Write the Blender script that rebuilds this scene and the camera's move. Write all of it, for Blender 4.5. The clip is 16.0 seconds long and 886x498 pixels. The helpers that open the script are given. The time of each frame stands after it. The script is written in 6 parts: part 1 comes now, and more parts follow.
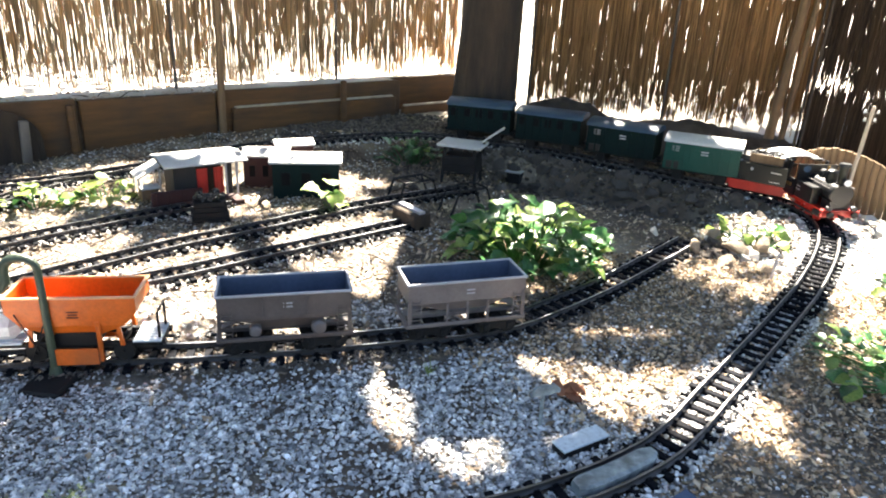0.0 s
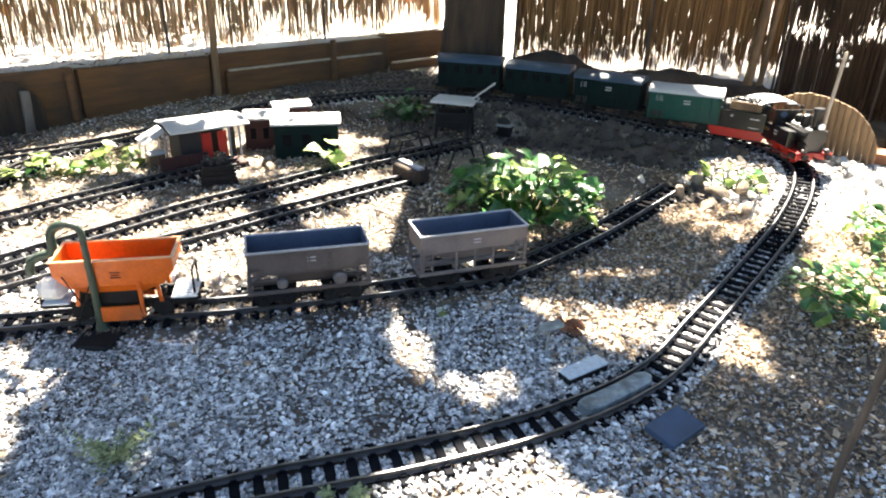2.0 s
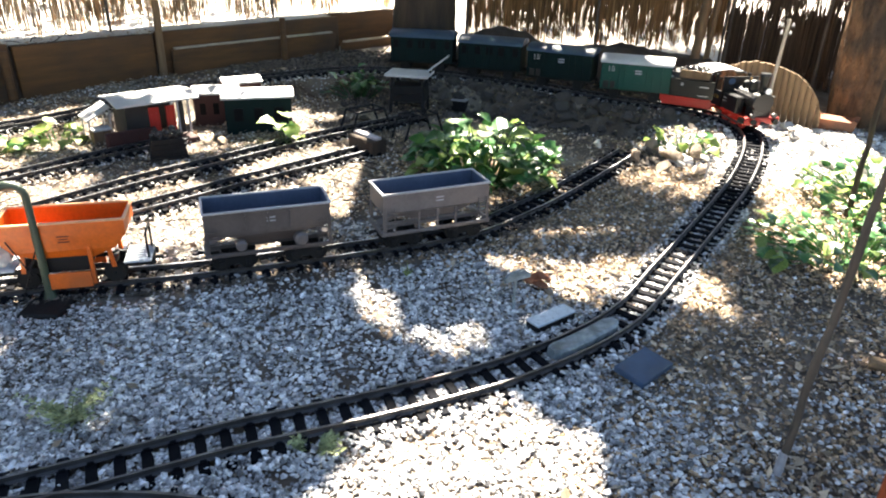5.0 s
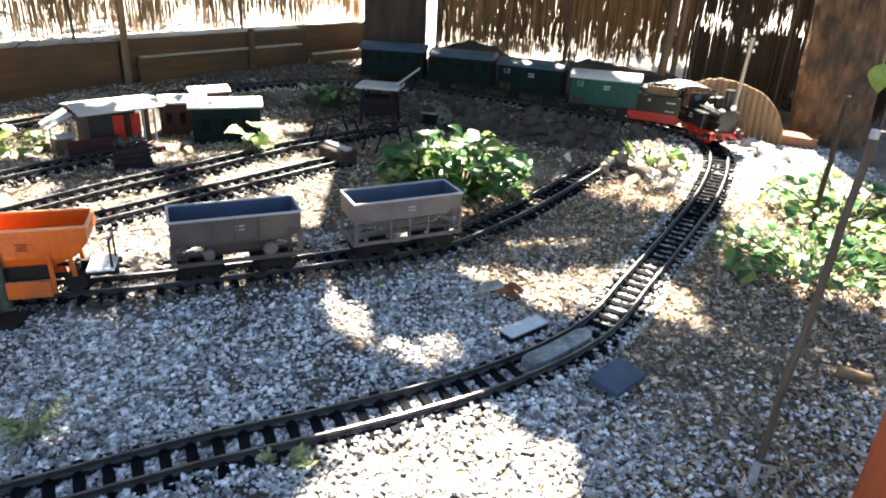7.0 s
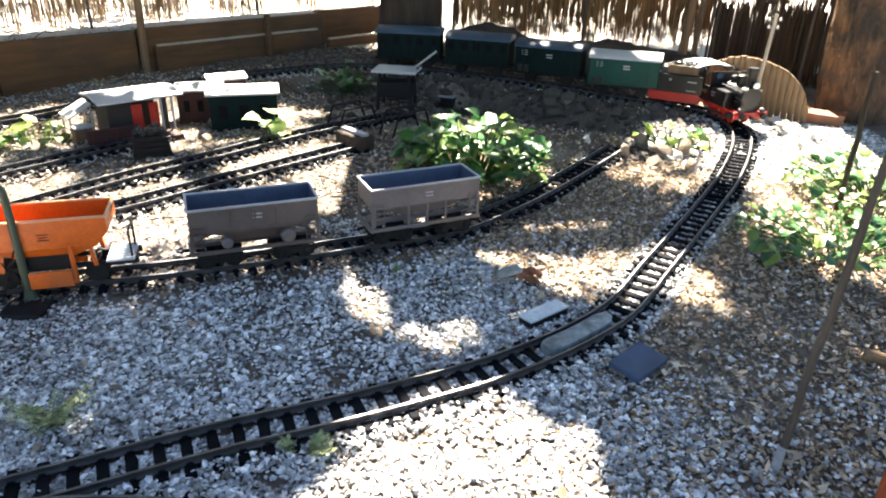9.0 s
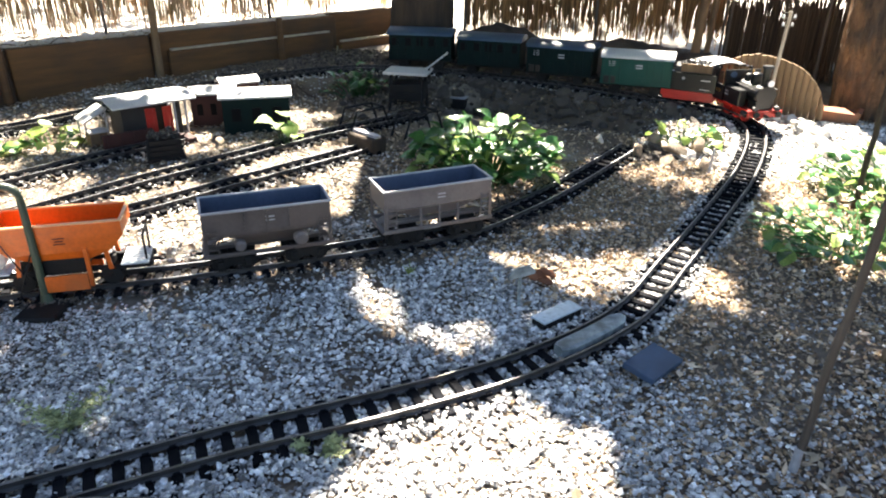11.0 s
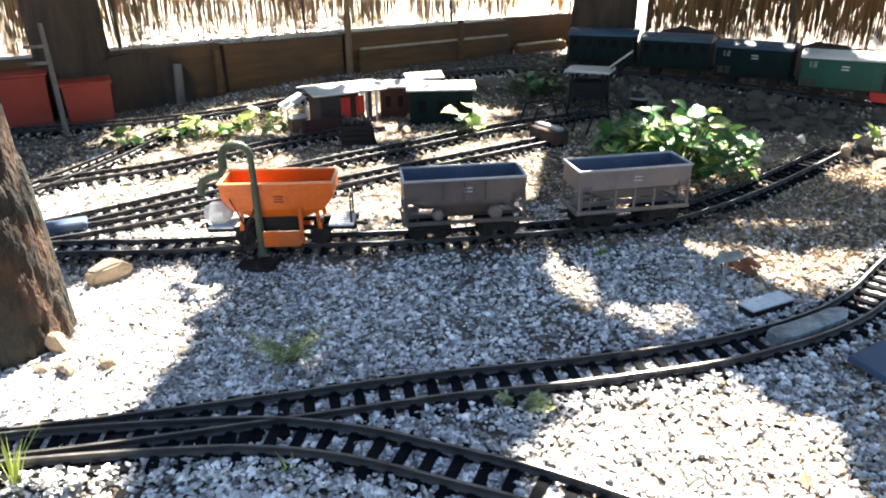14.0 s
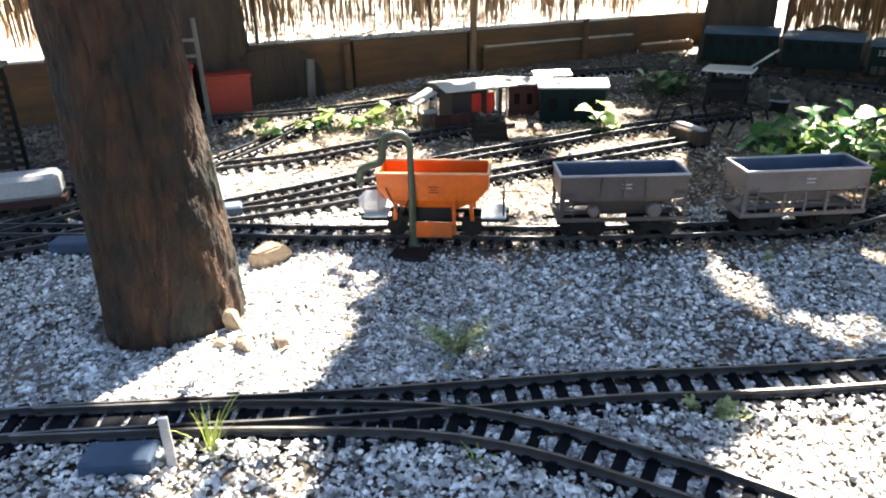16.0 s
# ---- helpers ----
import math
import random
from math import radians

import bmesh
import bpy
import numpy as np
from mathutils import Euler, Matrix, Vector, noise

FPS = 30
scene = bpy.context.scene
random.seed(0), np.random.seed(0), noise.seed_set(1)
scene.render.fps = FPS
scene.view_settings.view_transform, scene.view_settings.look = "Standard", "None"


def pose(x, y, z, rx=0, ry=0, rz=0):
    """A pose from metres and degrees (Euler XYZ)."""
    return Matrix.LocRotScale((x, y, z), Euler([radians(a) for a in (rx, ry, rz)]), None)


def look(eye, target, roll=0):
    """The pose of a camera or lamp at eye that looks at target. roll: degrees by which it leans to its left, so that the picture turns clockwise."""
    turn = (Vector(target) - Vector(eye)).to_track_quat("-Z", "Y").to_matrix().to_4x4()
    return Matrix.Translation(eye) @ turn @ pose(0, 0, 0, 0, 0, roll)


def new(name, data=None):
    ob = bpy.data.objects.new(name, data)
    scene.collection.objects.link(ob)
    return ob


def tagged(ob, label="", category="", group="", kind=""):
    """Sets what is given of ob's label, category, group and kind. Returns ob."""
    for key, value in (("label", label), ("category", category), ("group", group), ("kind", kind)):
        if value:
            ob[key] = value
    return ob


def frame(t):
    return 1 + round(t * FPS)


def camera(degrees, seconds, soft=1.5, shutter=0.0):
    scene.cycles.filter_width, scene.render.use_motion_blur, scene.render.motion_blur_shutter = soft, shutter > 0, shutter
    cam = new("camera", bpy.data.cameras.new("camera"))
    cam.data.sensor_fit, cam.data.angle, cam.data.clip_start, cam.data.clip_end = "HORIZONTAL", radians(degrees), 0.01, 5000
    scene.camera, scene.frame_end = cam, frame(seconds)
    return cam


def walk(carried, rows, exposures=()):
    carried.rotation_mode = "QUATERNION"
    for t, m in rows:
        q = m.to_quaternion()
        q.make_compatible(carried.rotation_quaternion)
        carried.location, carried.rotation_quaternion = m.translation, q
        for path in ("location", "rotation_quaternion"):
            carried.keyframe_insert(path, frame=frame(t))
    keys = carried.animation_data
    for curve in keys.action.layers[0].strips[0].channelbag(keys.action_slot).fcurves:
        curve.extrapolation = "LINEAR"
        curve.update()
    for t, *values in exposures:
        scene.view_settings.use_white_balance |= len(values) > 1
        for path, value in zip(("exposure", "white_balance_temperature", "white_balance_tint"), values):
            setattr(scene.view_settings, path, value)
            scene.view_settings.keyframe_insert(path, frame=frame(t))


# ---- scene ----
from mathutils import kdtree

cam = camera(65.2, 16.0, soft=2.0)
PATH = [
    (0, (0.056, 0.087, 0.589), (-0.113, 1.937, -0.151), 2.8),
    (0.5, (0.015, -0.012, 0.647), (-0.112, 1.839, -0.1), 3.7),
    (1, (0.019, -0.005, 0.641), (-0.138, 1.839, -0.118), 2.1),
    (1.5, (0.02, -0.004, 0.627), (-0.118, 1.792, -0.241), 1.4),
    (2, (0.02, -0.006, 0.623), (-0.092, 1.796, -0.238), 1.4),
    (2.5, (0.025, 0.004, 0.614), (-0.018, 1.836, -0.187), 1.7),
    (3, (0.016, 0.001, 0.606), (-0.021, 1.852, -0.152), 1.6),
    (3.5, (0.01, -0.014, 0.6), (-0.022, 1.787, -0.268), 1.6),
    (4, (0.01, -0.026, 0.584), (-0.025, 1.772, -0.292), 0.8),
    (6.5, (-0.002, -0.015, 0.544), (0.106, 1.8, -0.291), 3.3),
    (7, (-0.002, -0.016, 0.545), (0.112, 1.802, -0.28), 2.9),
    (7.5, (0.0, -0.012, 0.544), (0.107, 1.805, -0.286), 2.2),
    (8, (-0.001, -0.013, 0.544), (0.087, 1.795, -0.306), 1.6),
    (8.5, (0.001, -0.01, 0.544), (0.068, 1.79, -0.325), 1.6),
    (11, (0.002, -0.007, 0.544), (0.023, 1.795, -0.323), 0.7),
    (11.5, (-0.002, -0.015, 0.545), (-0.012, 1.792, -0.313), 0.5),
    (12, (-0.002, -0.016, 0.545), (-0.044, 1.774, -0.347), 0.5),
    (12.5, (-0.026, -0.018, 0.529), (-0.111, 1.781, -0.341), 0.3),
    (13, (-0.038, -0.025, 0.51), (-0.214, 1.792, -0.307), -0.1),
    (13.5, (-0.056, -0.039, 0.493), (-0.348, 1.794, -0.254), -0.2),
    (14, (-0.076, -0.045, 0.481), (-0.463, 1.739, -0.335), -0.8),
    (14.5, (-0.102, -0.054, 0.477), (-0.611, 1.7, -0.338), 0.4),
    (15, (-0.147, -0.051, 0.468), (-0.737, 1.688, -0.324), 0.7),
    (15.5, (-0.168, -0.055, 0.466), (-0.804, 1.675, -0.311), -1.1),
    (16, (-0.184, -0.064, 0.463), (-0.807, 1.658, -0.341), -1.4),
]
walk(cam, [(t, look(eye, target, roll)) for t, eye, target, roll in PATH], exposures=((0.0, 3.56), (2.0, 3.42), (4.0, 3.30), (8.5, 3.32), (11.0, 3.24), (16.0, 3.24)))

# ---- light ----
SUN_EL, SUN_AZ = 50.0, 4.0          # degrees; azimuth from +y towards +x
sun_dir = Vector((math.sin(radians(SUN_AZ)) * math.cos(radians(SUN_EL)),
                  math.cos(radians(SUN_AZ)) * math.cos(radians(SUN_EL)), math.sin(radians(SUN_EL))))
world = bpy.data.worlds.new("sky")
scene.world = world
world.use_nodes = True
wn = world.node_tree
sky = wn.nodes.new("ShaderNodeTexSky")
sky.sky_type, sky.sun_disc = "NISHITA", False
sky.sun_elevation, sky.sun_rotation = radians(SUN_EL), radians(SUN_AZ)
wn.links.new(sky.outputs[0], wn.nodes["Background"].inputs[0])
wn.nodes["Background"].inputs[1].default_value = 0.031
sun_data = bpy.data.lights.new("sun", "SUN")
sun_data.energy, sun_data.angle, sun_data.color = 5.0, radians(0.55), (1.0, 0.905, 0.765)
sun = new("sun", sun_data)
sun.matrix_world = look(tuple(sun_dir * 20), (0, 0, 0))
scene.view_settings.exposure = 3.3


# ---- materials ----
def material(name, a, b=None, rough=0.8, metal=0.0, size=30.0, fine=250.0, bump=0.3, depth=0.002, per_object=0.0,
             per_island=0.0, stripe=None, spec=0.5, coat=0.0, transl=0.0, dirt=None, dirt_amount=0.35):
    """Two tones a, b mixed by coarse and fine noise, with fine relief; stripe: scale along x, y, z of the coarse noise."""
    m = bpy.data.materials.new(name)
    m.use_nodes = True
    nt = m.node_tree
    n, l = nt.nodes, nt.links
    bsdf = n["Principled BSDF"]
    b = b or tuple(c * 0.72 for c in a)
    co = n.new("ShaderNodeTexCoord")
    src = co.outputs["Object"]
    if stripe:
        mp = n.new("ShaderNodeMapping")
        mp.inputs["Scale"].default_value = stripe
        l.new(src, mp.inputs[0])
        src = mp.outputs[0]
    n1 = n.new("ShaderNodeTexNoise")
    n1.inputs["Scale"].default_value, n1.inputs["Detail"].default_value = size, 6
    n2 = n.new("ShaderNodeTexNoise")
    n2.inputs["Scale"].default_value, n2.inputs["Detail"].default_value = fine, 4
    l.new(src, n1.inputs["Vector"])
    l.new(src, n2.inputs["Vector"])
    r = n.new("ShaderNodeMapRange")
    r.inputs[1].default_value, r.inputs[2].default_value = 0.32, 0.68
    l.new(n1.outputs[0], r.inputs[0])
    mix = n.new("ShaderNodeMix")
    mix.data_type = "RGBA"
    mix.inputs[6].default_value, mix.inputs[7].default_value = (*a, 1), (*b, 1)
    l.new(r.outputs[0], mix.inputs[0])
    col = mix.outputs[2]
    hsv = n.new("ShaderNodeHueSaturation")
    l.new(col, hsv.inputs["Color"])
    v = n.new("ShaderNodeMapRange")
    v.inputs[3].default_value, v.inputs[4].default_value = 0.72, 1.28
    l.new(n2.outputs[0], v.inputs[0])
    val = v.outputs[0]
    for amount, node, out in ((per_object, "ShaderNodeObjectInfo", "Random"), (per_island, "ShaderNodeNewGeometry", "Random Per Island")):
        if amount:
            oi = n.new(node)
            k = n.new("ShaderNodeMapRange")
            k.inputs[3].default_value, k.inputs[4].default_value = 1 - amount, 1 + amount
            l.new(oi.outputs[out], k.inputs[0])
            mu = n.new("ShaderNodeMath")
            mu.operation = "MULTIPLY"
            l.new(val, mu.inputs[0])
            l.new(k.outputs[0], mu.inputs[1])
            val = mu.outputs[0]
    l.new(val, hsv.inputs["Value"])
    col = hsv.outputs[0]
    if dirt:
        n3 = n.new("ShaderNodeTexNoise")
        n3.inputs["Scale"].default_value, n3.inputs["Detail"].default_value = size * 0.37, 8
        l.new(co.outputs["Object"], n3.inputs["Vector"])
        r3 = n.new("ShaderNodeMapRange")
        r3.inputs[1].default_value, r3.inputs[2].default_value = 0.66 - dirt_amount * 0.4, 0.8 - dirt_amount * 0.3
        l.new(n3.outputs[0], r3.inputs[0])
        mx = n.new("ShaderNodeMix")
        mx.data_type = "RGBA"
        mx.inputs[7].default_value = (*dirt, 1)
        l.new(r3.outputs[0], mx.inputs[0])
        l.new(col, mx.inputs[6])
        col = mx.outputs[2]
    l.new(col, bsdf.inputs["Base Color"])
    rr = n.new("ShaderNodeMapRange")
    rr.inputs[3].default_value, rr.inputs[4].default_value = max(0.03, rough - 0.12), min(1, rough + 0.12)
    l.new(n2.outputs[0], rr.inputs[0])
    l.new(rr.outputs[0], bsdf.inputs["Roughness"])
    bsdf.inputs["Metallic"].default_value = metal
    bsdf.inputs["Specular IOR Level"].default_value = spec
    bsdf.inputs["Coat Weight"].default_value = coat
    if bump:
        bp = n.new("ShaderNodeBump")
        bp.inputs["Strength"].default_value, bp.inputs["Distance"].default_value = bump, depth
        l.new(n2.outputs[0], bp.inputs["Height"])
        l.new(bp.outputs[0], bsdf.inputs["Normal"])
    if transl:
        tr = n.new("ShaderNodeBsdfTranslucent")
        l.new(col, tr.inputs[0])
        ms = n.new("ShaderNodeMixShader")
        ms.inputs[0].default_value = transl
        l.new(bsdf.outputs[0], ms.inputs[1])
        l.new(tr.outputs[0], ms.inputs[2])
        l.new(ms.outputs[0], n["Material Output"].inputs[0])
    return m


M_SOIL = material("soil", (0.15, 0.112, 0.08), (0.08, 0.06, 0.045), 0.95, size=9, fine=160, bump=0.8, depth=0.004, dirt=(0.28, 0.24, 0.19), dirt_amount=0.45)
M_PALE = material("pale_ground", (0.62, 0.58, 0.52), (0.5, 0.46, 0.4), 0.9, size=4, fine=60, bump=0.3)
M_PEBBLE = material("pebble", (0.80, 0.785, 0.765), (0.27, 0.255, 0.24), 0.75, size=60, fine=500, bump=0.25, depth=0.0006, per_island=0.7)
M_CHIP = material("litter", (0.54, 0.43, 0.30), (0.26, 0.175, 0.105), 0.85, size=30, fine=300, bump=0.2, depth=0.0005, per_island=0.6)
M_GRIT = material("bark_grit", (0.62, 0.53, 0.41), (0.25, 0.185, 0.125), 0.9, size=60, fine=300, bump=0.1, depth=0.0004, per_island=0.7)
M_BROWNGRAVEL = material("brown_gravel", (0.52, 0.37, 0.225), (0.21, 0.138, 0.08), 0.9, size=60, fine=300, bump=0.3, depth=0.0006, per_island=0.6)
M_PANE = material("dark_pane", (0.004, 0.004, 0.005), (0.007, 0.007, 0.008), 0.5, size=20, fine=200, bump=0.02, spec=0.08)
M_ROCK = material("dark_rock", (0.135, 0.112, 0.092), (0.05, 0.043, 0.038), 0.9, size=26, fine=180, bump=0.7, depth=0.003, per_object=0.35)
M_EARTH = material("dark_earth", (0.085, 0.062, 0.045), (0.04, 0.03, 0.023), 0.95, size=14, fine=170, bump=0.9, depth=0.005, dirt=(0.13, 0.10, 0.075), dirt_amount=0.3)
M_RUBBLE = material("bank_rubble", (0.165, 0.135, 0.108), (0.06, 0.049, 0.041), 0.9, size=40, fine=300, bump=0.4, depth=0.001, per_island=0.55)
M_STONE = material("beige_stone", (0.38, 0.29, 0.20), (0.25, 0.19, 0.135), 0.85, size=22, fine=180, bump=0.6, depth=0.002, per_object=0.2)
M_RAIL = material("rail_metal", (0.075, 0.07, 0.07), (0.04, 0.036, 0.034), 0.62, metal=0.4, size=40, fine=300, bump=0.15, depth=0.0004)
M_RAILTOP = material("worn_rail_top", (0.30, 0.31, 0.33), (0.17, 0.17, 0.18), 0.36, metal=0.9, size=40, fine=300, bump=0.1, depth=0.0003)
M_RAILDULL = material("dirty_rail_top", (0.19, 0.187, 0.19), (0.09, 0.086, 0.084), 0.44, metal=0.75, size=40, fine=300, bump=0.1, depth=0.0003)
M_TIE = material("sleeper_plastic", (0.005, 0.0056, 0.0075), (0.009, 0.0094, 0.012), 0.85, size=50, fine=400, bump=0.3, depth=0.0005, per_object=0.25, spec=0.08)
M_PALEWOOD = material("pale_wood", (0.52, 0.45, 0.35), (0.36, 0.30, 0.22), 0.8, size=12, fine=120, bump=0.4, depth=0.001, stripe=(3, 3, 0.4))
M_BARK = material("bark", (0.068, 0.045, 0.028), (0.026, 0.02, 0.015), 0.95, size=22, fine=120, bump=1.0, depth=0.006, stripe=(1, 1, 0.22))
M_TRUNK = material("brown_bark", (0.066, 0.031, 0.014), (0.013, 0.0095, 0.007), 0.95, size=42, fine=190, bump=1.0, depth=0.006, stripe=(1, 1, 0.42), dirt=(0.016, 0.0155, 0.012), dirt_amount=0.55)
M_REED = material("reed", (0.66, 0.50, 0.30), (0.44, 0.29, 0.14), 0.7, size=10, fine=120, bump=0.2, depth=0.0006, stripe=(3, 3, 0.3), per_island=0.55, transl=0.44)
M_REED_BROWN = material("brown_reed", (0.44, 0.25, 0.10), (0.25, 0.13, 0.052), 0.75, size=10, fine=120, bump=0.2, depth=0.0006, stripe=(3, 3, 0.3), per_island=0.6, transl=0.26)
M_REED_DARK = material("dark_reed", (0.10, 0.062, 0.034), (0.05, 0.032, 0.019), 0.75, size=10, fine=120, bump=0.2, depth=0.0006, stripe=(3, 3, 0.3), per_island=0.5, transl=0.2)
M_REDBARK = material("red_bark", (0.19, 0.105, 0.052), (0.04, 0.026, 0.017), 0.9, size=26, fine=130, bump=1.0, depth=0.008, stripe=(1, 1, 0.5), dirt=(0.045, 0.033, 0.025), dirt_amount=0.45)
M_WSTONE = material("white_stone", (0.62, 0.59, 0.54), (0.47, 0.44, 0.40), 0.8, size=22, fine=180, bump=0.5, depth=0.002, per_object=0.2)
M_DRYLEAF = material("dry_leaf", (0.42, 0.13, 0.03), (0.26, 0.08, 0.025), 0.7, size=20, fine=160, bump=0.2, per_object=0.4, transl=0.35)
M_GREYWOOD = material("grey_wood", (0.17, 0.155, 0.14), (0.085, 0.075, 0.066), 0.85, size=14, fine=120, bump=0.5, depth=0.001, stripe=(3, 3, 0.4))
M_BOARD = material("board_wood", (0.16, 0.077, 0.025), (0.078, 0.041, 0.017), 0.85, size=8, fine=90, bump=0.5, depth=0.002, stripe=(0.6, 0.6, 5), dirt=(0.05, 0.036, 0.026), dirt_amount=0.55)
M_LOGWOOD = material("edging_wood", (0.24, 0.155, 0.08), (0.13, 0.08, 0.042), 0.85, size=12, fine=120, bump=0.5, depth=0.002, stripe=(3, 3, 0.4), per_object=0.2)
M_CANE = material("cane", (0.125, 0.098, 0.072), (0.06, 0.047, 0.036), 0.75, size=20, fine=150, bump=0.3, stripe=(2, 2, 0.4))
M_LEAF = material("leaf", (0.06, 0.165, 0.045), (0.032, 0.10, 0.03), 0.30, size=14, fine=140, bump=0.2, depth=0.001, per_object=0.5, transl=0.2)
M_WEED = material("weed", (0.36, 0.42, 0.11), (0.24, 0.30, 0.07), 0.6, size=25, fine=200, bump=0.1, per_island=0.4, transl=0.3)
M_CANOPY = material("canopy_leaf", (0.07, 0.12, 0.03), (0.045, 0.085, 0.02), 0.55, size=5, fine=60, bump=0.1, per_island=0.35)

M_ORANGE = material("orange_paint", (0.66, 0.125, 0.005), (0.56, 0.10, 0.0045), 0.45, size=18, fine=200, bump=0.08, depth=0.0004, dirt=(0.35, 0.12, 0.04), dirt_amount=0.25)
M_HOPPER = material("grey_hopper", (0.105, 0.083, 0.075), (0.072, 0.057, 0.052), 0.5, size=18, fine=200, bump=0.1, depth=0.0004, dirt=(0.16, 0.09, 0.06), dirt_amount=0.3)
M_HOPPER_B = material("light_hopper", (0.17, 0.145, 0.135), (0.12, 0.10, 0.095), 0.5, size=18, fine=200, bump=0.1, depth=0.0004, dirt=(0.2, 0.13, 0.09), dirt_amount=0.3)
M_HOPPER_IN = material("blue_grey_inside", (0.085, 0.11, 0.17), (0.06, 0.08, 0.12), 0.45, size=18, fine=200, bump=0.1, depth=0.0004)
M_RIM = material("pale_rim", (0.42, 0.42, 0.44), (0.34, 0.33, 0.34), 0.4, size=25, fine=200, bump=0.05)
M_BLACK = material("black_paint", (0.006, 0.006, 0.007), (0.011, 0.0105, 0.011), 0.33, size=20, fine=250, bump=0.06, depth=0.0003, dirt=(0.022, 0.02, 0.018), dirt_amount=0.25)
M_DARK = material("dark_plastic", (0.008, 0.0075, 0.008), (0.015, 0.014, 0.0135), 0.65, size=20, fine=250, bump=0.15, depth=0.0005, spec=0.25)
M_RED = material("red_frame", (0.50, 0.025, 0.015), (0.36, 0.02, 0.012), 0.42, size=20, fine=250, bump=0.05)
M_REDBOX = material("red_box", (0.34, 0.036, 0.017), (0.24, 0.026, 0.013), 0.6, size=9, fine=150, bump=0.1, dirt=(0.2, 0.06, 0.04), dirt_amount=0.3)
M_GREEN = material("green_wagon", (0.005, 0.060, 0.046), (0.004, 0.044, 0.034), 0.5, size=14, fine=200, bump=0.1, depth=0.0004, spec=0.3)
M_DKGREEN = material("dark_green_wagon", (0.005, 0.016, 0.015), (0.005, 0.011, 0.011), 0.7, size=14, fine=200, bump=0.1, depth=0.0004, spec=0.12)
M_ROOF = material("pale_roof", (0.50, 0.50, 0.49), (0.40, 0.40, 0.40), 0.55, size=10, fine=180, bump=0.1, depth=0.0006, dirt=(0.3, 0.29, 0.27), dirt_amount=0.3)
M_BLUEROOF = material("blue_grey_roof", (0.03, 0.065, 0.11), (0.02, 0.042, 0.07), 0.5, size=10, fine=180, bump=0.1, depth=0.0005)
M_PIPE = material("green_pipe", (0.035, 0.058, 0.034), (0.045, 0.062, 0.040), 0.5, size=25, fine=200, bump=0.2, depth=0.0005)
M_SLATE = material("blue_slate", (0.045, 0.085, 0.155), (0.03, 0.05, 0.085), 0.6, size=15, fine=160, bump=0.3, depth=0.0008)
M_SHEET = material("pale_sheet", (0.58, 0.64, 0.68), (0.46, 0.51, 0.54), 0.3, size=15, fine=160, bump=0.15, dirt=(0.3, 0.3, 0.28), dirt_amount=0.3)
M_PAD = material("pale_green_plastic", (0.34, 0.38, 0.38), (0.12, 0.14, 0.15), 0.5, size=70, fine=200, bump=0.3, dirt=(0.1, 0.1, 0.09), dirt_amount=0.35)
M_WALLGREY = material("grey_wall", (0.026, 0.022, 0.019), (0.016, 0.014, 0.013), 0.8, size=15, fine=160, bump=0.3)
M_BROWNRED = material("brown_red_wall", (0.055, 0.016, 0.012), (0.034, 0.011, 0.009), 0.75, size=15, fine=160, bump=0.3)
M_WHITE = material("white_paint", (0.75, 0.75, 0.74), (0.62, 0.62, 0.6), 0.5, size=15, fine=160, bump=0.1)
M_BRASS = material("brass", (0.62, 0.42, 0.16), (0.5, 0.33, 0.12), 0.3, metal=1.0, size=30, fine=200, bump=0.05)
M_COAL = material("coal", (0.012, 0.0115, 0.0125), (0.026, 0.026, 0.027), 0.35, size=40, fine=300, bump=0.3, per_island=0.5)
M_POST = material("orange_post", (0.46, 0.095, 0.025), (0.34, 0.07, 0.02), 0.6, size=10, fine=120, bump=0.3, stripe=(3, 3, 0.4))
M_TERRA = material("terracotta", (0.27, 0.10, 0.04), (0.17, 0.06, 0.03), 0.85, size=14, fine=120, bump=0.5, dirt=(0.07, 0.045, 0.03), dirt_amount=0.5)
M_GREYLOCO = material("light_grey_paint", (0.45, 0.45, 0.46), (0.36, 0.36, 0.37), 0.5, size=15, fine=160, bump=0.1)


# ---- mesh helpers ----
def part(name, bm, mat, parent=None, label="", smooth=False):
    me = bpy.data.meshes.new(name)
    bm.to_mesh(me)
    bm.free()
    me.materials.append(mat)
    if smooth:
        me.polygons.foreach_set("use_smooth", [True] * len(me.polygons))
    ob = new(name, me)
    if parent:
        ob.parent = parent
    if label:
        ob["label"] = label
    return ob


def thing(name, m, label, category, group=""):
    """An Empty at the base of a thing with parts."""
    ob = new(name)
    ob.empty_display_size = 0.02
    ob.matrix_basis = m
    return tagged(ob, label, category, group)


def box(bm, c, s, bevel=0.0, m=None):
    mat = Matrix.Translation(c) @ Matrix.Diagonal((*s, 1))
    if m:
        mat = m @ mat
    vs = bmesh.ops.create_cube(bm, size=1.0, matrix=mat)["verts"]
    if bevel:
        es = list({e for v in vs for e in v.link_edges})
        bmesh.ops.bevel(bm, geom=es, offset=bevel, segments=1, affect="EDGES", clamp_overlap=True)
    return bm


def cyl(bm, p0, p1, r0, r1=None, seg=12, caps=True):
    p0, p1 = Vector(p0), Vector(p1)
    r1 = r0 if r1 is None else r1
    d = p1 - p0
    m = Matrix.Translation((p0 + p1) / 2) @ d.to_track_quat("Z", "Y").to_matrix().to_4x4()
    bmesh.ops.create_cone(bm, cap_ends=caps, segments=seg, radius1=r0, radius2=max(r1, 1e-5), depth=d.length, matrix=m)
    return bm


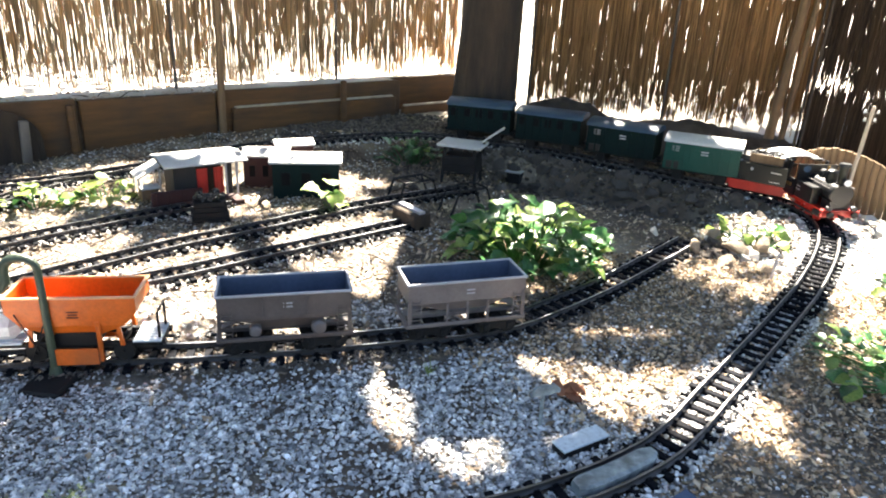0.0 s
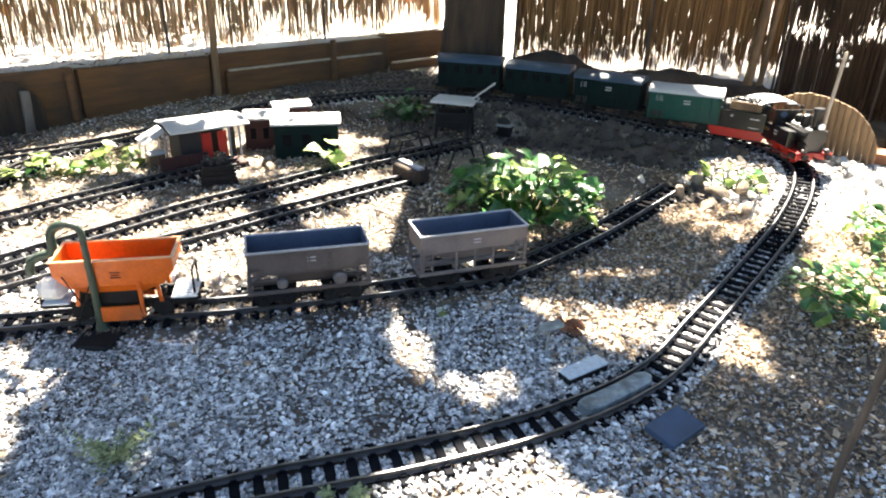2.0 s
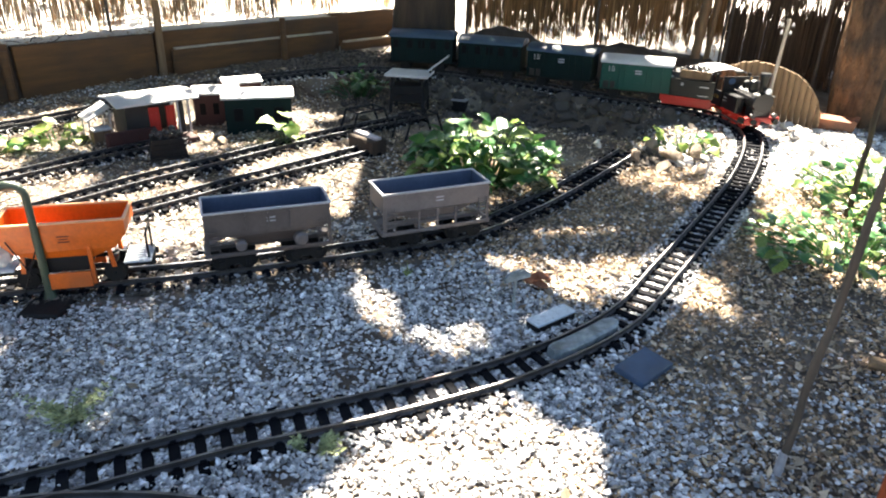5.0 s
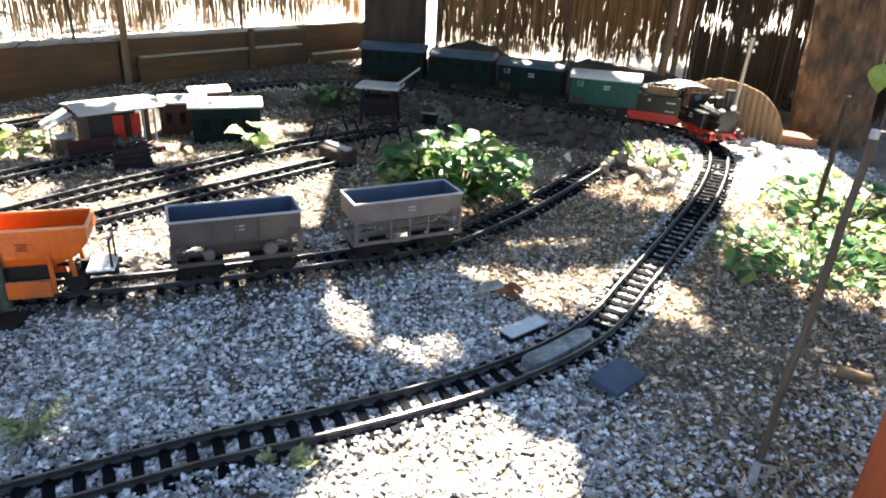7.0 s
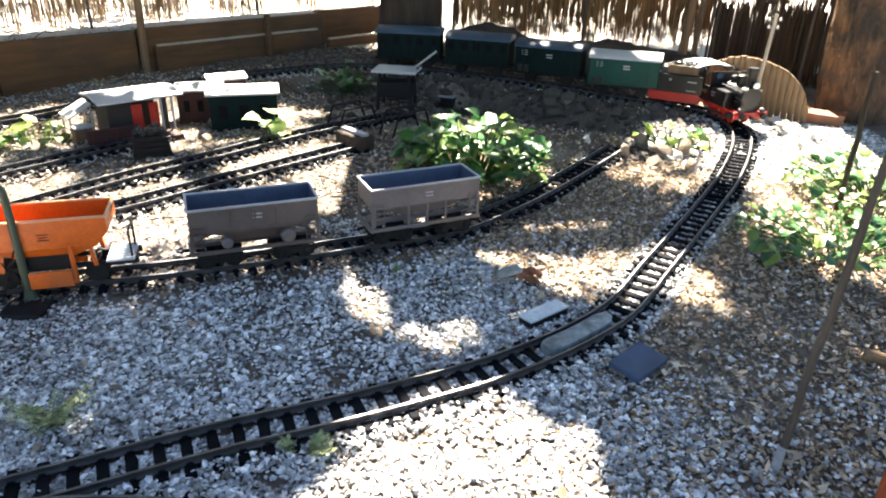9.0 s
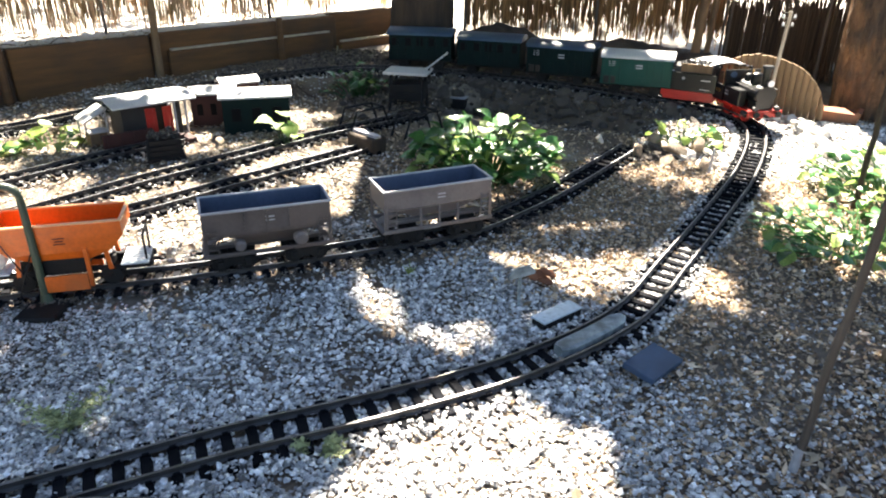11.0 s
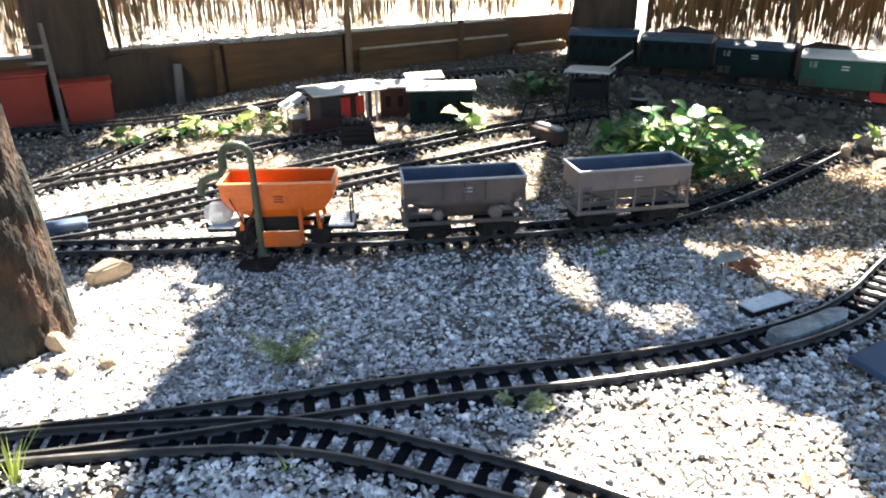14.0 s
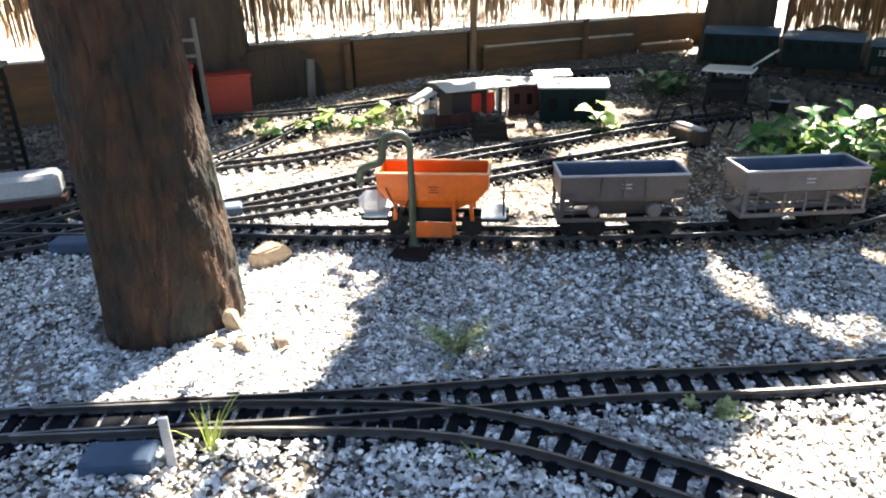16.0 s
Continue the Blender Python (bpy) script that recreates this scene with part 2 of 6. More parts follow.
def ball(bm, c, s, sub=2, m=None):
    mat = Matrix.Translation(c) @ Matrix.Diagonal((*s, 1))
    bmesh.ops.create_icosphere(bm, subdivisions=sub, radius=1.0, matrix=(m @ mat) if m else mat)
    return bm


def tube(bm, pts, r, seg=8, caps=True):
    """A round tube along pts; r: a number or one for each point."""
    pts = [Vector(p) for p in pts]
    rs = r if hasattr(r, "__len__") else [r] * len(pts)
    rings, prev = [], None
    for i, p in enumerate(pts):
        d = (pts[min(i + 1, len(pts) - 1)] - pts[max(i - 1, 0)]).normalized()
        if prev is None:
            side = d.orthogonal().normalized()
        else:
            side = (prev - d * prev.dot(d)).normalized()
        prev = side
        up2 = d.cross(side)
        rings.append([bm.verts.new(p + rs[i] * (math.cos(a) * side + math.sin(a) * up2)) for a in (2 * math.pi * k / seg for k in range(seg))])
    for a, b in zip(rings, rings[1:]):
        for k in range(seg):
            bm.faces.new((a[k], a[(k + 1) % seg], b[(k + 1) % seg], b[k]))
    if caps:
        bm.faces.new(rings[0][::-1])
        bm.faces.new(rings[-1])
    return bm


def prism(bm, outline, y0, y1, m=None):
    """An outline in x, z drawn out along y."""
    a = [bm.verts.new((x, y0, z)) for x, z in outline]
    b = [bm.verts.new((x, y1, z)) for x, z in outline]
    k = len(outline)
    faces = [bm.faces.new(a), bm.faces.new(b[::-1])]
    faces += [bm.faces.new((a[i], b[i], b[(i + 1) % k], a[(i + 1) % k])) for i in range(k)]
    bmesh.ops.recalc_face_normals(bm, faces=faces)
    if m:
        bmesh.ops.transform(bm, matrix=m, verts=a + b)
    return bm


def curve_points(ctrl, step):
    """A Catmull-Rom line through ctrl, with points at even steps."""
    c = [Vector(p) for p in ctrl]
    c = [2 * c[0] - c[1], *c, 2 * c[-1] - c[-2]]
    fine = []
    for i in range(1, len(c) - 2):
        for k in range(24):
            t = k / 24
            fine.append(0.5 * (2 * c[i] + (c[i + 1] - c[i - 1]) * t + (2 * c[i - 1] - 5 * c[i] + 4 * c[i + 1] - c[i + 2]) * t * t
                               + (3 * c[i] - c[i - 1] - 3 * c[i + 1] + c[i + 2]) * t ** 3))
    fine.append(c[-2])
    out, need = [fine[0]], step
    for a, b in zip(fine, fine[1:]):
        d, used = (b - a).length, 0.0
        while d - used >= need:
            used += need
            out.append(a.lerp(b, used / d))
            need = step
        need -= d - used
    return out


# ---- lines of the track ----
MAIN = [(-1.6, -0.1, .02), (-1.1, 0.19, .02), (-0.82, 0.335, .02), (-0.69, 0.392, .02), (-0.53, 0.458, .02), (-0.385, 0.523, .02), (-0.225, 0.596, .02),
        (-0.135, 0.63, .02), (-0.04, 0.668, .02), (0.065, 0.715, .02), (0.145, 0.76, .02), (0.235, 0.825, .02), (0.31, 0.90, .02),
        (0.395, 1.025, .02), (0.495, 1.17, .02), (0.62, 1.355, .021), (0.70, 1.48, .022), (0.80, 1.66, .022), (0.868, 1.81, .022),
        (0.897, 1.93, .023), (0.877, 2.04, .026), (0.80, 2.12, .031), (0.70, 2.165, .036), (0.575, 2.21, .043), (0.345, 2.31, .056), (0.16, 2.375, .062),
        (0.0, 2.415, .068), (-0.28, 2.435, .07), (-0.52, 2.33, .066), (-0.762, 2.15, .06), (-1.06, 1.825, .04), (-1.31, 1.66, .03), (-1.7, 1.45, .03)]
main_line = curve_points(MAIN, 0.02)
loop_np = np.array([tuple(p) for p in main_line if p.y > 1.3])
BOARD_A, BOARD_B = Vector((-1.72, 1.647, 0)), Vector((-0.44, 2.857, 0))
board_dir = (BOARD_B - BOARD_A).normalized()
board_out = Vector((-board_dir.y, board_dir.x, 0))


def smooth(a, b, x):
    t = min(1.0, max(0.0, (x - a) / (b - a)))
    return t * t * (3 - 2 * t)


def ground_z(x, y):
    """The height of the soil: level yard, the bank under the back loop, the raised strip behind the boards."""
    z = 0.006 * noise.noise((x * 5, y * 5, 0)) + 0.003 * noise.noise((x * 17, y * 17, 3))
    if y > 1.2:
        d = (loop_np[:, 0] - x) ** 2 + (loop_np[:, 1] - y) ** 2
        i = int(d.argmin())
        lx, ly, lz = loop_np[i]
        tx, ty, _ = loop_np[min(i + 2, len(loop_np) - 1)] - loop_np[max(i - 2, 0)]
        side = ((x - lx) * ty - (y - ly) * tx) / (math.hypot(tx, ty) + 1e-9)      # positive outside the loop
        bank = max(0.0, lz - 0.02)
        z += bank * smooth(-0.125, -0.065, side + 0.02 * noise.noise((x * 9, y * 9, 5)))
        ditch = smooth(-0.05, 0.1, x) * (1 - smooth(0.58, 0.7, x)) if y > 1.75 else 0.0
        z -= 0.055 * ditch * smooth(-0.36, -0.22, side) * (1 - smooth(-0.135, -0.10, side))
    off = (Vector((x, y, 0)) - BOARD_A).dot(board_out)
    along = (Vector((x, y, 0)) - BOARD_A).dot(board_dir)
    if off > (0.012 if along < 1.80 else 0.085) and along < 2.3 and x < 0.12:
        z = max(z, 0.172)
    return z


def axis_steps(lo, hi, step, far):
    mid = list(np.arange(lo, hi + step / 2, step))
    out = [step * 1.6 ** k for k in range(1, 40)]
    up_, dn, acc = [], [], 0.0
    for d in out:
        acc += d
        if acc > far:
            break
        up_.append(hi + acc)
        dn.append(lo - acc)
    return dn[::-1] + mid + up_


def build_ground():
    xs, ys = axis_steps(-2.0, 1.7, 0.022, 900), axis_steps(-0.3, 3.1, 0.022, 900)
    verts = [(x, y, ground_z(x, y)) for y in ys for x in xs]
    w = len(xs)
    faces = [(j * w + i, j * w + i + 1, (j + 1) * w + i + 1, (j + 1) * w + i) for j in range(len(ys) - 1) for i in range(w - 1)]
    me = bpy.data.meshes.new("ground")
    me.from_pydata(verts, [], faces)
    me.materials.append(M_SOIL)
    me.polygons.foreach_set("use_smooth", [True] * len(me.polygons))
    return tagged(new("ground", me), "brown garden soil under gravel and litter", "ground", kind="structure")


build_ground()

# ---- track ----
rail_profile = [(-0.0017, 0.0), (-0.0011, -0.0022), (-0.0008, -0.0062), (-0.004, -0.0084), (0.004, -0.0084), (0.0008, -0.0062), (0.0011, -0.0022), (0.0017, 0.0)]
tie_bm = bmesh.new()
box(tie_bm, (0, 0, -0.0124), (0.0125, 0.084, 0.008), 0.0012)
for sy in (-1, 1):
    for o in (-0.0052, 0.0052):
        box(tie_bm, (0, sy * 0.0227 + o, -0.0072), (0.007, 0.003, 0.004))
tie_mesh = bpy.data.meshes.new("sleeper")
tie_bm.to_mesh(tie_mesh)
tie_bm.free()
tie_mesh.materials.append(M_TIE)


def rail(pts, off, parent, top=M_RAILTOP):
    bm = bmesh.new()
    rows = []
    for i, p in enumerate(pts):
        d = pts[min(i + 1, len(pts) - 1)] - pts[max(i - 1, 0)]
        d.z = 0
        d.normalize()
        nrm = Vector((-d.y, d.x, 0))
        o = off(i / (len(pts) - 1)) if callable(off) else off
        rows.append([bm.verts.new(p + nrm * (o + a) + Vector((0, 0, b))) for a, b in rail_profile])
    k = len(rail_profile)
    for a, b in zip(rows, rows[1:]):
        for j in range(k):
            bm.faces.new((a[j], a[(j + 1) % k], b[(j + 1) % k], b[j]))
    bm.faces.new(rows[0])
    bm.faces.new(rows[-1][::-1])
    bmesh.ops.recalc_face_normals(bm, faces=bm.faces[:])
    ob = part("rail", bm, M_RAIL, parent)
    ob.data.materials.append(top)
    for i, f in enumerate(ob.data.polygons):
        if i < k * (len(rows) - 1) and i % k == k - 1:      # the running surface
            f.material_index = 1
    return ob


tracks = []


def track(label, ctrl, tie_step=0.028, drop=0.0, top=M_RAILTOP):
    pts = curve_points(ctrl, 0.014)
    t = tagged(new("railway_track"), label, "railway track")
    for o in (0.0227, -0.0227):
        rail(pts, o, t, top)
    ties = curve_points(ctrl, tie_step)
    for i, p in enumerate(ties):
        d = ties[min(i + 1, len(ties) - 1)] - ties[max(i - 1, 0)]
        ob = new("sleeper", tie_mesh)
        ob.parent = t
        ob.matrix_basis = Matrix.Translation(p + Vector((0, 0, -drop + random.uniform(-.0006, .0006)))) @ Matrix.Rotation(math.atan2(d.y, d.x) + random.uniform(-.02, .02), 4, "Z")
    tracks.append(np.array([tuple(p) for p in pts]))
    return t


track("main line of black plastic sleepers and weathered metal rails in gravel", MAIN, top=M_RAILDULL)
DIVERGE = [(-0.80, 0.340, .021), (-0.62, 0.410, .021), (-0.48, 0.455, .021), (-0.38, 0.479, .021), (-0.28, 0.483, .021), (-0.18, 0.470, .021),
           (-0.09, 0.455, .021), (0.02, 0.42, .021), (0.2, 0.33, .021), (0.4, 0.18, .021)]
track("branch track that leaves a turnout in the gravel", DIVERGE, drop=0.0012, top=M_RAILDULL)
SIDING = [(-1.5, 0.70, .02), (-1.15, 0.795, .02), (-0.93, 0.86, .02), (-0.74, 0.905, .02), (-0.60, 0.95, .02), (-0.42, 0.995, .02), (-0.24, 1.055, .02), (-0.10, 1.11, .02), (0.05, 1.175, .02),
          (0.155, 1.27, .02), (0.285, 1.42, .02), (0.435, 1.62, .02), (0.50, 1.71, .02)]
track("siding under the hopper wagons with sleepers half sunk in gravel", SIDING)
SPUR = [(-1.02, 0.88, .02), (-0.90, 0.975, .02), (-0.81, 1.06, .02), (-0.72, 1.16, .02), (-0.585, 1.272, .02), (-0.445, 1.415, .02), (-0.27, 1.59, .02), (-0.17, 1.69, .02)]
track("short spur that ends at a bumper", SPUR)
YARD = [(-1.55, 0.36, .02), (-1.40, 0.50, .02), (-1.24, 0.68, .02), (-1.14, 0.79, .02), (-1.06, 0.90, .02), (-0.98, 1.00, .02), (-0.90, 1.10, .02), (-0.79, 1.245, .02), (-0.65, 1.425, .02), (-0.50, 1.585, .02), (-0.33, 1.775, .02), (-0.14, 1.945, .02), (-0.05, 2.02, .02)]
track("yard track that runs to the coaling tower", YARD)
SHED = [(-1.45, 0.93, .02), (-1.30, 1.06, .02), (-1.18, 1.185, .02), (-1.04, 1.30, .02), (-0.93, 1.44, .02), (-0.77, 1.63, .02), (-0.66, 1.74, .02)]
track("track that leads to the engine shed", SHED)
BACK = [(-1.60, 0.42, .02), (-1.45, 0.56, .02), (-1.33, 0.74, .02), (-1.26, 0.89, .02), (-1.22, 1.06, .02), (-1.20, 1.22, .02), (-1.19, 1.38, .02), (-1.19, 1.56, .022), (-1.13, 1.75, .03), (-1.0, 1.9, .04)]
track("curved connecting track beside the small plants", BACK)

# ---- boards, fences and the bright ground behind them ----
def build_boards():
    t = tagged(new("retaining_board"), "long brown wooden boards that hold the raised strip by the fence", "board", kind="structure")
    for a, b, h, w in ((-0.95, -0.01, 0.184, 0.022), (0.0, 0.62, 0.185, 0.022), (0.63, 1.05, 0.178, 0.022), (1.06, 1.80, 0.182, 0.026)):
        bm = bmesh.new()
        p = BOARD_A + board_dir * ((a + b) / 2)
        box(bm, (0, 0, h / 2 - 0.01), (b - a, w, h + 0.02), 0.003)
        ob = part("plank", bm, M_BOARD, t)
        ob.matrix_basis = Matrix.Translation(p) @ Matrix.Rotation(math.atan2(board_dir.y, board_dir.x), 4, "Z")
    bm = bmesh.new()
    box(bm, (0, 0, 0.085), (0.46, 0.022, 0.19), 0.003)
    ob = part("plank", bm, M_BOARD, t)
    ob.matrix_basis = Matrix.Translation(BOARD_A + board_dir * 2.04 + board_out * 0.075) @ Matrix.Rotation(math.atan2(board_dir.y, board_dir.x), 4, "Z")
    for a, h, off in ((0.60, 0.17, 0.028), (1.06, 0.60, 0.030), (1.52, 0.20, 0.052)):
        bm = bmesh.new()
        cyl(bm, (0, 0, -0.03), (0, 0.03 if h > 0.3 else 0, h), 0.013, 0.0115, 8)
        ob = part("stake", bm, M_LOGWOOD if h > 0.3 else M_BOARD, t)
        ob.location = BOARD_A + board_dir * a - board_out * off
    for a, b, h, off in ((1.10, 1.765, 0.124, 0.026), (1.80, 2.06, 0.082, 0.030)):      # low planks in front, their sunlit top edges put on as pale strips
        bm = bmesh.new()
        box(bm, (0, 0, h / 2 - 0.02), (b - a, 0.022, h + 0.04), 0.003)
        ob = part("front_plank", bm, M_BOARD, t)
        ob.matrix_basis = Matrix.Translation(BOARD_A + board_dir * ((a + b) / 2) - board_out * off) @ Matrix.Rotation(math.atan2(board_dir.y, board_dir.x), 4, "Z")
        # pale strip added on top: sunlight on the plank edge, as colour
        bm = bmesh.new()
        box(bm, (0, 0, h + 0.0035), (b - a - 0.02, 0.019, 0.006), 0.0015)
        ob = part("lit_edge_strip", bm, M_PALEWOOD, t, "pale strip standing for the sunlit top edge")
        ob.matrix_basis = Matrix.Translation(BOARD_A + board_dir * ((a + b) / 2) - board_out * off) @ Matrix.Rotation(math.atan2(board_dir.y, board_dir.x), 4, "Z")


build_boards()

def build_pale():
    a, b = BOARD_A - board_dir * 40, BOARD_A + board_dir * 1.80
    bm = bmesh.new()
    quad = [a + board_out * 0.02, b + board_out * 0.02, BOARD_A + board_dir * 1.81 + board_out * 0.1, BOARD_A + board_dir * 2.27 + board_out * 0.1, Vector((0.25, 3.13, 0)), Vector((1.2, 3.05, 0)), Vector((1.85, 2.52, 0)), Vector((60, 10, 0)), Vector((60, 120, 0)), Vector((-90, 120, 0))]
    vs = [bm.verts.new((p.x, p.y, 0.178)) for p in quad]
    bm.faces.new(vs)
    edge = [bm.verts.new(p) for p in ((0.11, 2.835, 0.06), (1.12, 2.75, 0.06), (1.66, 2.27, 0.06))]
    bm.faces.new((vs[3], edge[0], vs[4]))
    bm.faces.new((edge[0], edge[1], vs[5], vs[4]))
    bm.faces.new((edge[1], edge[2], vs[6], vs[5]))
    bmesh.ops.recalc_face_normals(bm, faces=bm.faces[:])
    return tagged(part("pavement", bm, M_PALE), "pale sunlit concrete path beyond the reed fence", "pavement", kind="structure")


build_pale()


def reed_fence(label, a, b, top, per_m, low, gap, mat, thick, ragged=0.13, hole=None, deep=0.0):
    """Reeds in loose layers between the plan points a and b; low: their lower ends; gap(u): share left open at a share u of the length;
    thick: least and greatest radius; hole: heights of a torn band; deep: share that reaches the soil."""
    a, b = Vector((*a, 0)), Vector((*b, 0))
    d = (b - a).normalized()
    nrm = Vector((-d.y, d.x, 0))
    bm = bmesh.new()
    length = (b - a).length
    n = int(length * per_m)
    for i in range(n):
        s = length * (i + random.random()) / n
        if random.random() < gap(s / length) + 0.35 * noise.noise((s * 14, a.x, 0)) + 0.25 * noise.noise((s * 45, a.y, 3)):
            continue
        p = a + d * s + nrm * random.uniform(-.016, .016)
        bottom = low + random.triangular(-.06, ragged, -.02) + 0.045 * noise.noise((s * 6, 2, a.y)) + 0.05 * noise.noise((s * 30, 8, a.y))
        if random.random() < deep:
            bottom = random.uniform(0.02, 0.10)
        lean = random.gauss(0, 0.03)
        r = random.uniform(*thick)
        q = [p + d * lean * (z - bottom) + nrm * random.uniform(-.004, .004) + Vector((0, 0, z)) for z in (bottom, (bottom + top) / 2, top + random.uniform(-.03, .03))]
        if hole and random.random() < 0.80 + 0.5 * noise.noise((s * 9, 1, 4)):
            cut = q[0].copy()
            cut.z = max(bottom + 0.02, hole[0] + random.uniform(-.02, .035) + 0.05 * noise.noise((s * 8, 7, 2)))
            tube(bm, [q[0], cut], r, 5)
            q[0] = cut + Vector((0, 0, random.uniform(0.2, 1.3) * (hole[1] - hole[0])))
            q[1] = q[0].lerp(q[2], 0.5)
        tube(bm, q, [r * 0.8, r, r * 0.9], 5)
    f = tagged(new("reed_fence"), label, "fence", kind="structure")
    tagged(part("reeds", bm, mat, f), kind="stuff")
    for z in (0.36, 0.55):
        bm = bmesh.new()
        tube(bm, [a + nrm * 0.018 + Vector((0, 0, z)), (a + b) / 2 + nrm * 0.018 + Vector((0, 0, z - 0.006)), b + nrm * 0.018 + Vector((0, 0, z))], 0.0012, 5)
        part("wire", bm, M_RAIL, f)
    k = max(2, int((b - a).length / 0.55))
    for i in range(k + 1):
        bm = bmesh.new()
        p = a.lerp(b, i / k) - nrm * 0.03
        cyl(bm, p + Vector((0, 0, -0.02)), p + Vector((0, 0, top)), 0.0055, 0.005, 8)
        part("post", bm, M_CANE, f)
    return f


fa, fb = BOARD_A - board_dir * 0.9 + board_out * 0.14, BOARD_A + board_dir * 2.2 + board_out * 0.14
reed_fence("tan reed screen with a ragged bright lower edge, backlit by the sun", fa[:2], fb[:2], 0.62, 1500, 0.222, lambda u: 0.13, M_REED, (0.0006, 0.0018), 0.10)
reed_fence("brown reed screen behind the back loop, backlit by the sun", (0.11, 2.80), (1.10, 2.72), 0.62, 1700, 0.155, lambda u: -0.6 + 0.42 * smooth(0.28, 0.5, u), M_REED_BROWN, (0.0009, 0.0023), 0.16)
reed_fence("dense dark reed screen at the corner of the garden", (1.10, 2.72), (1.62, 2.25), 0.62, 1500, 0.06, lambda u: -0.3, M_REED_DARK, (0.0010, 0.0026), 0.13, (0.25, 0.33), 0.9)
big_posts = tagged(new("fence_posts"), "two weathered poles leaning against the reed screen", "fence", kind="structure")
for x, y, lean, thick in ((0.966, 2.655, 0.040, 0.018), (1.004, 2.64, 0.036, 0.011)):
    bm = bmesh.new()
    cyl(bm, (x, y, -0.02), (x + lean, y + 0.02, 0.64), thick, thick * 0.85, 12)
    part("post", bm, M_LOGWOOD, big_posts)


# ---- trees ----
def tree_trunk(parent, axis, radii, seg=40, rough=0.05, mat=M_BARK, step=0.02):
    """A trunk through the points of axis: lumpy, with cracked bark plates and a flared foot."""
    bm = bmesh.new()
    pts = curve_points(axis, step)
    n = len(pts)
    rings = []
    for i, p in enumerate(pts):
        f = i / (n - 1) * (len(radii) - 1)
        k = min(int(f), len(radii) - 2)
        r = radii[k] * (1 - (f - k)) + radii[k + 1] * (f - k)
        ring = []
        for j in range(seg):
            a = 2 * math.pi * j / seg
            ca, sa = math.cos(a), math.sin(a)
            lump = noise.noise((ca * 1.6 + p.x, sa * 1.6, p.z * 4.0))
            plate = abs(noise.noise((ca * 5.5 + p.x, sa * 5.5, p.z * 11)))
            fine_ = abs(noise.noise((ca * 13, sa * 13, p.z * 30)))
            ridge = rough * (0.5 * lump - 0.55 * (1 - smooth(0.0, 0.16, plate)) - 0.3 * (1 - smooth(0.0, 0.2, fine_)))
            ring.append(bm.verts.new((p.x + r * (1 + ridge) * ca, p.y + r * (1 + ridge) * sa, p.z)))
        rings.append(ring)
    for a, b in zip(rings, rings[1:]):
        for j in range(seg):
            bm.faces.new((a[j], a[(j + 1) % seg], b[(j + 1) % seg], b[j]))
    bm.faces.new(rings[-1])
    return part("trunk", bm, mat, parent, smooth=True)


near_tree = tagged(new("tree"), "thick old trunk with ridged bark standing in the gravel", "tree")
tree_trunk(near_tree, [(-0.815, 0.600, -0.04), (-0.831, 0.612, 0.25), (-0.868, 0.63, 0.6), (-0.93, 0.68, 1.2), (-0.92, 0.75, 1.9)], [0.093, 0.078, 0.073, 0.072, 0.07, 0.065], seg=150, rough=0.10, mat=M_TRUNK, step=0.008)
far_tree = tagged(new("tree"), "dark trunk in the back corner between the two reed screens", "tree")
tree_trunk(far_tree, [(-0.06, 2.66, 0.0), (-0.05, 2.66, 0.3), (-0.03, 2.68, 0.8), (0.02, 2.7, 1.9)], [0.125, 0.106, 0.10, 0.095, 0.08])
side_tree = tagged(new("tree"), "dark trunk beside the red boxes at the fence", "tree")
tree_trunk(side_tree, [(-1.590, 1.795, 0.0), (-1.605, 1.80, 0.4), (-1.65, 1.84, 1.0), (-1.8, 2.0, 1.9)], [0.108, 0.098, 0.094, 0.085, 0.08], seg=64, rough=0.08)

gate_tree = tagged(new("tree"), "broad brown trunk with a sunlit edge by the fence", "tree")
tree_trunk(gate_tree, [(1.345, 2.11, 0.0), (1.330, 2.115, 0.3), (1.31, 2.13, 0.8), (1.36, 2.15, 1.9)], [0.114, 0.108, 0.106, 0.10, 0.08], seg=120, rough=0.16, mat=M_REDBARK)

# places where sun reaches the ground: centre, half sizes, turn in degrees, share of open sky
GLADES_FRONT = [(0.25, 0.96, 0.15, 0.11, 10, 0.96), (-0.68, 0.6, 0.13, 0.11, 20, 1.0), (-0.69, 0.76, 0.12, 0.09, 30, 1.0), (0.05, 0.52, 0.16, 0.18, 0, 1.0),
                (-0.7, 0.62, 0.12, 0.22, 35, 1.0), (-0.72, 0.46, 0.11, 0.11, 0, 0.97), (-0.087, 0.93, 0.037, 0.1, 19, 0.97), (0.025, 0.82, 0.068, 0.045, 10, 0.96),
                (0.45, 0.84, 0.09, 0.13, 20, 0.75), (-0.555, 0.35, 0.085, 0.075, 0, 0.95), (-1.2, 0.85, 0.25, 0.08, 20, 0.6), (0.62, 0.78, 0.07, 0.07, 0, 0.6)]
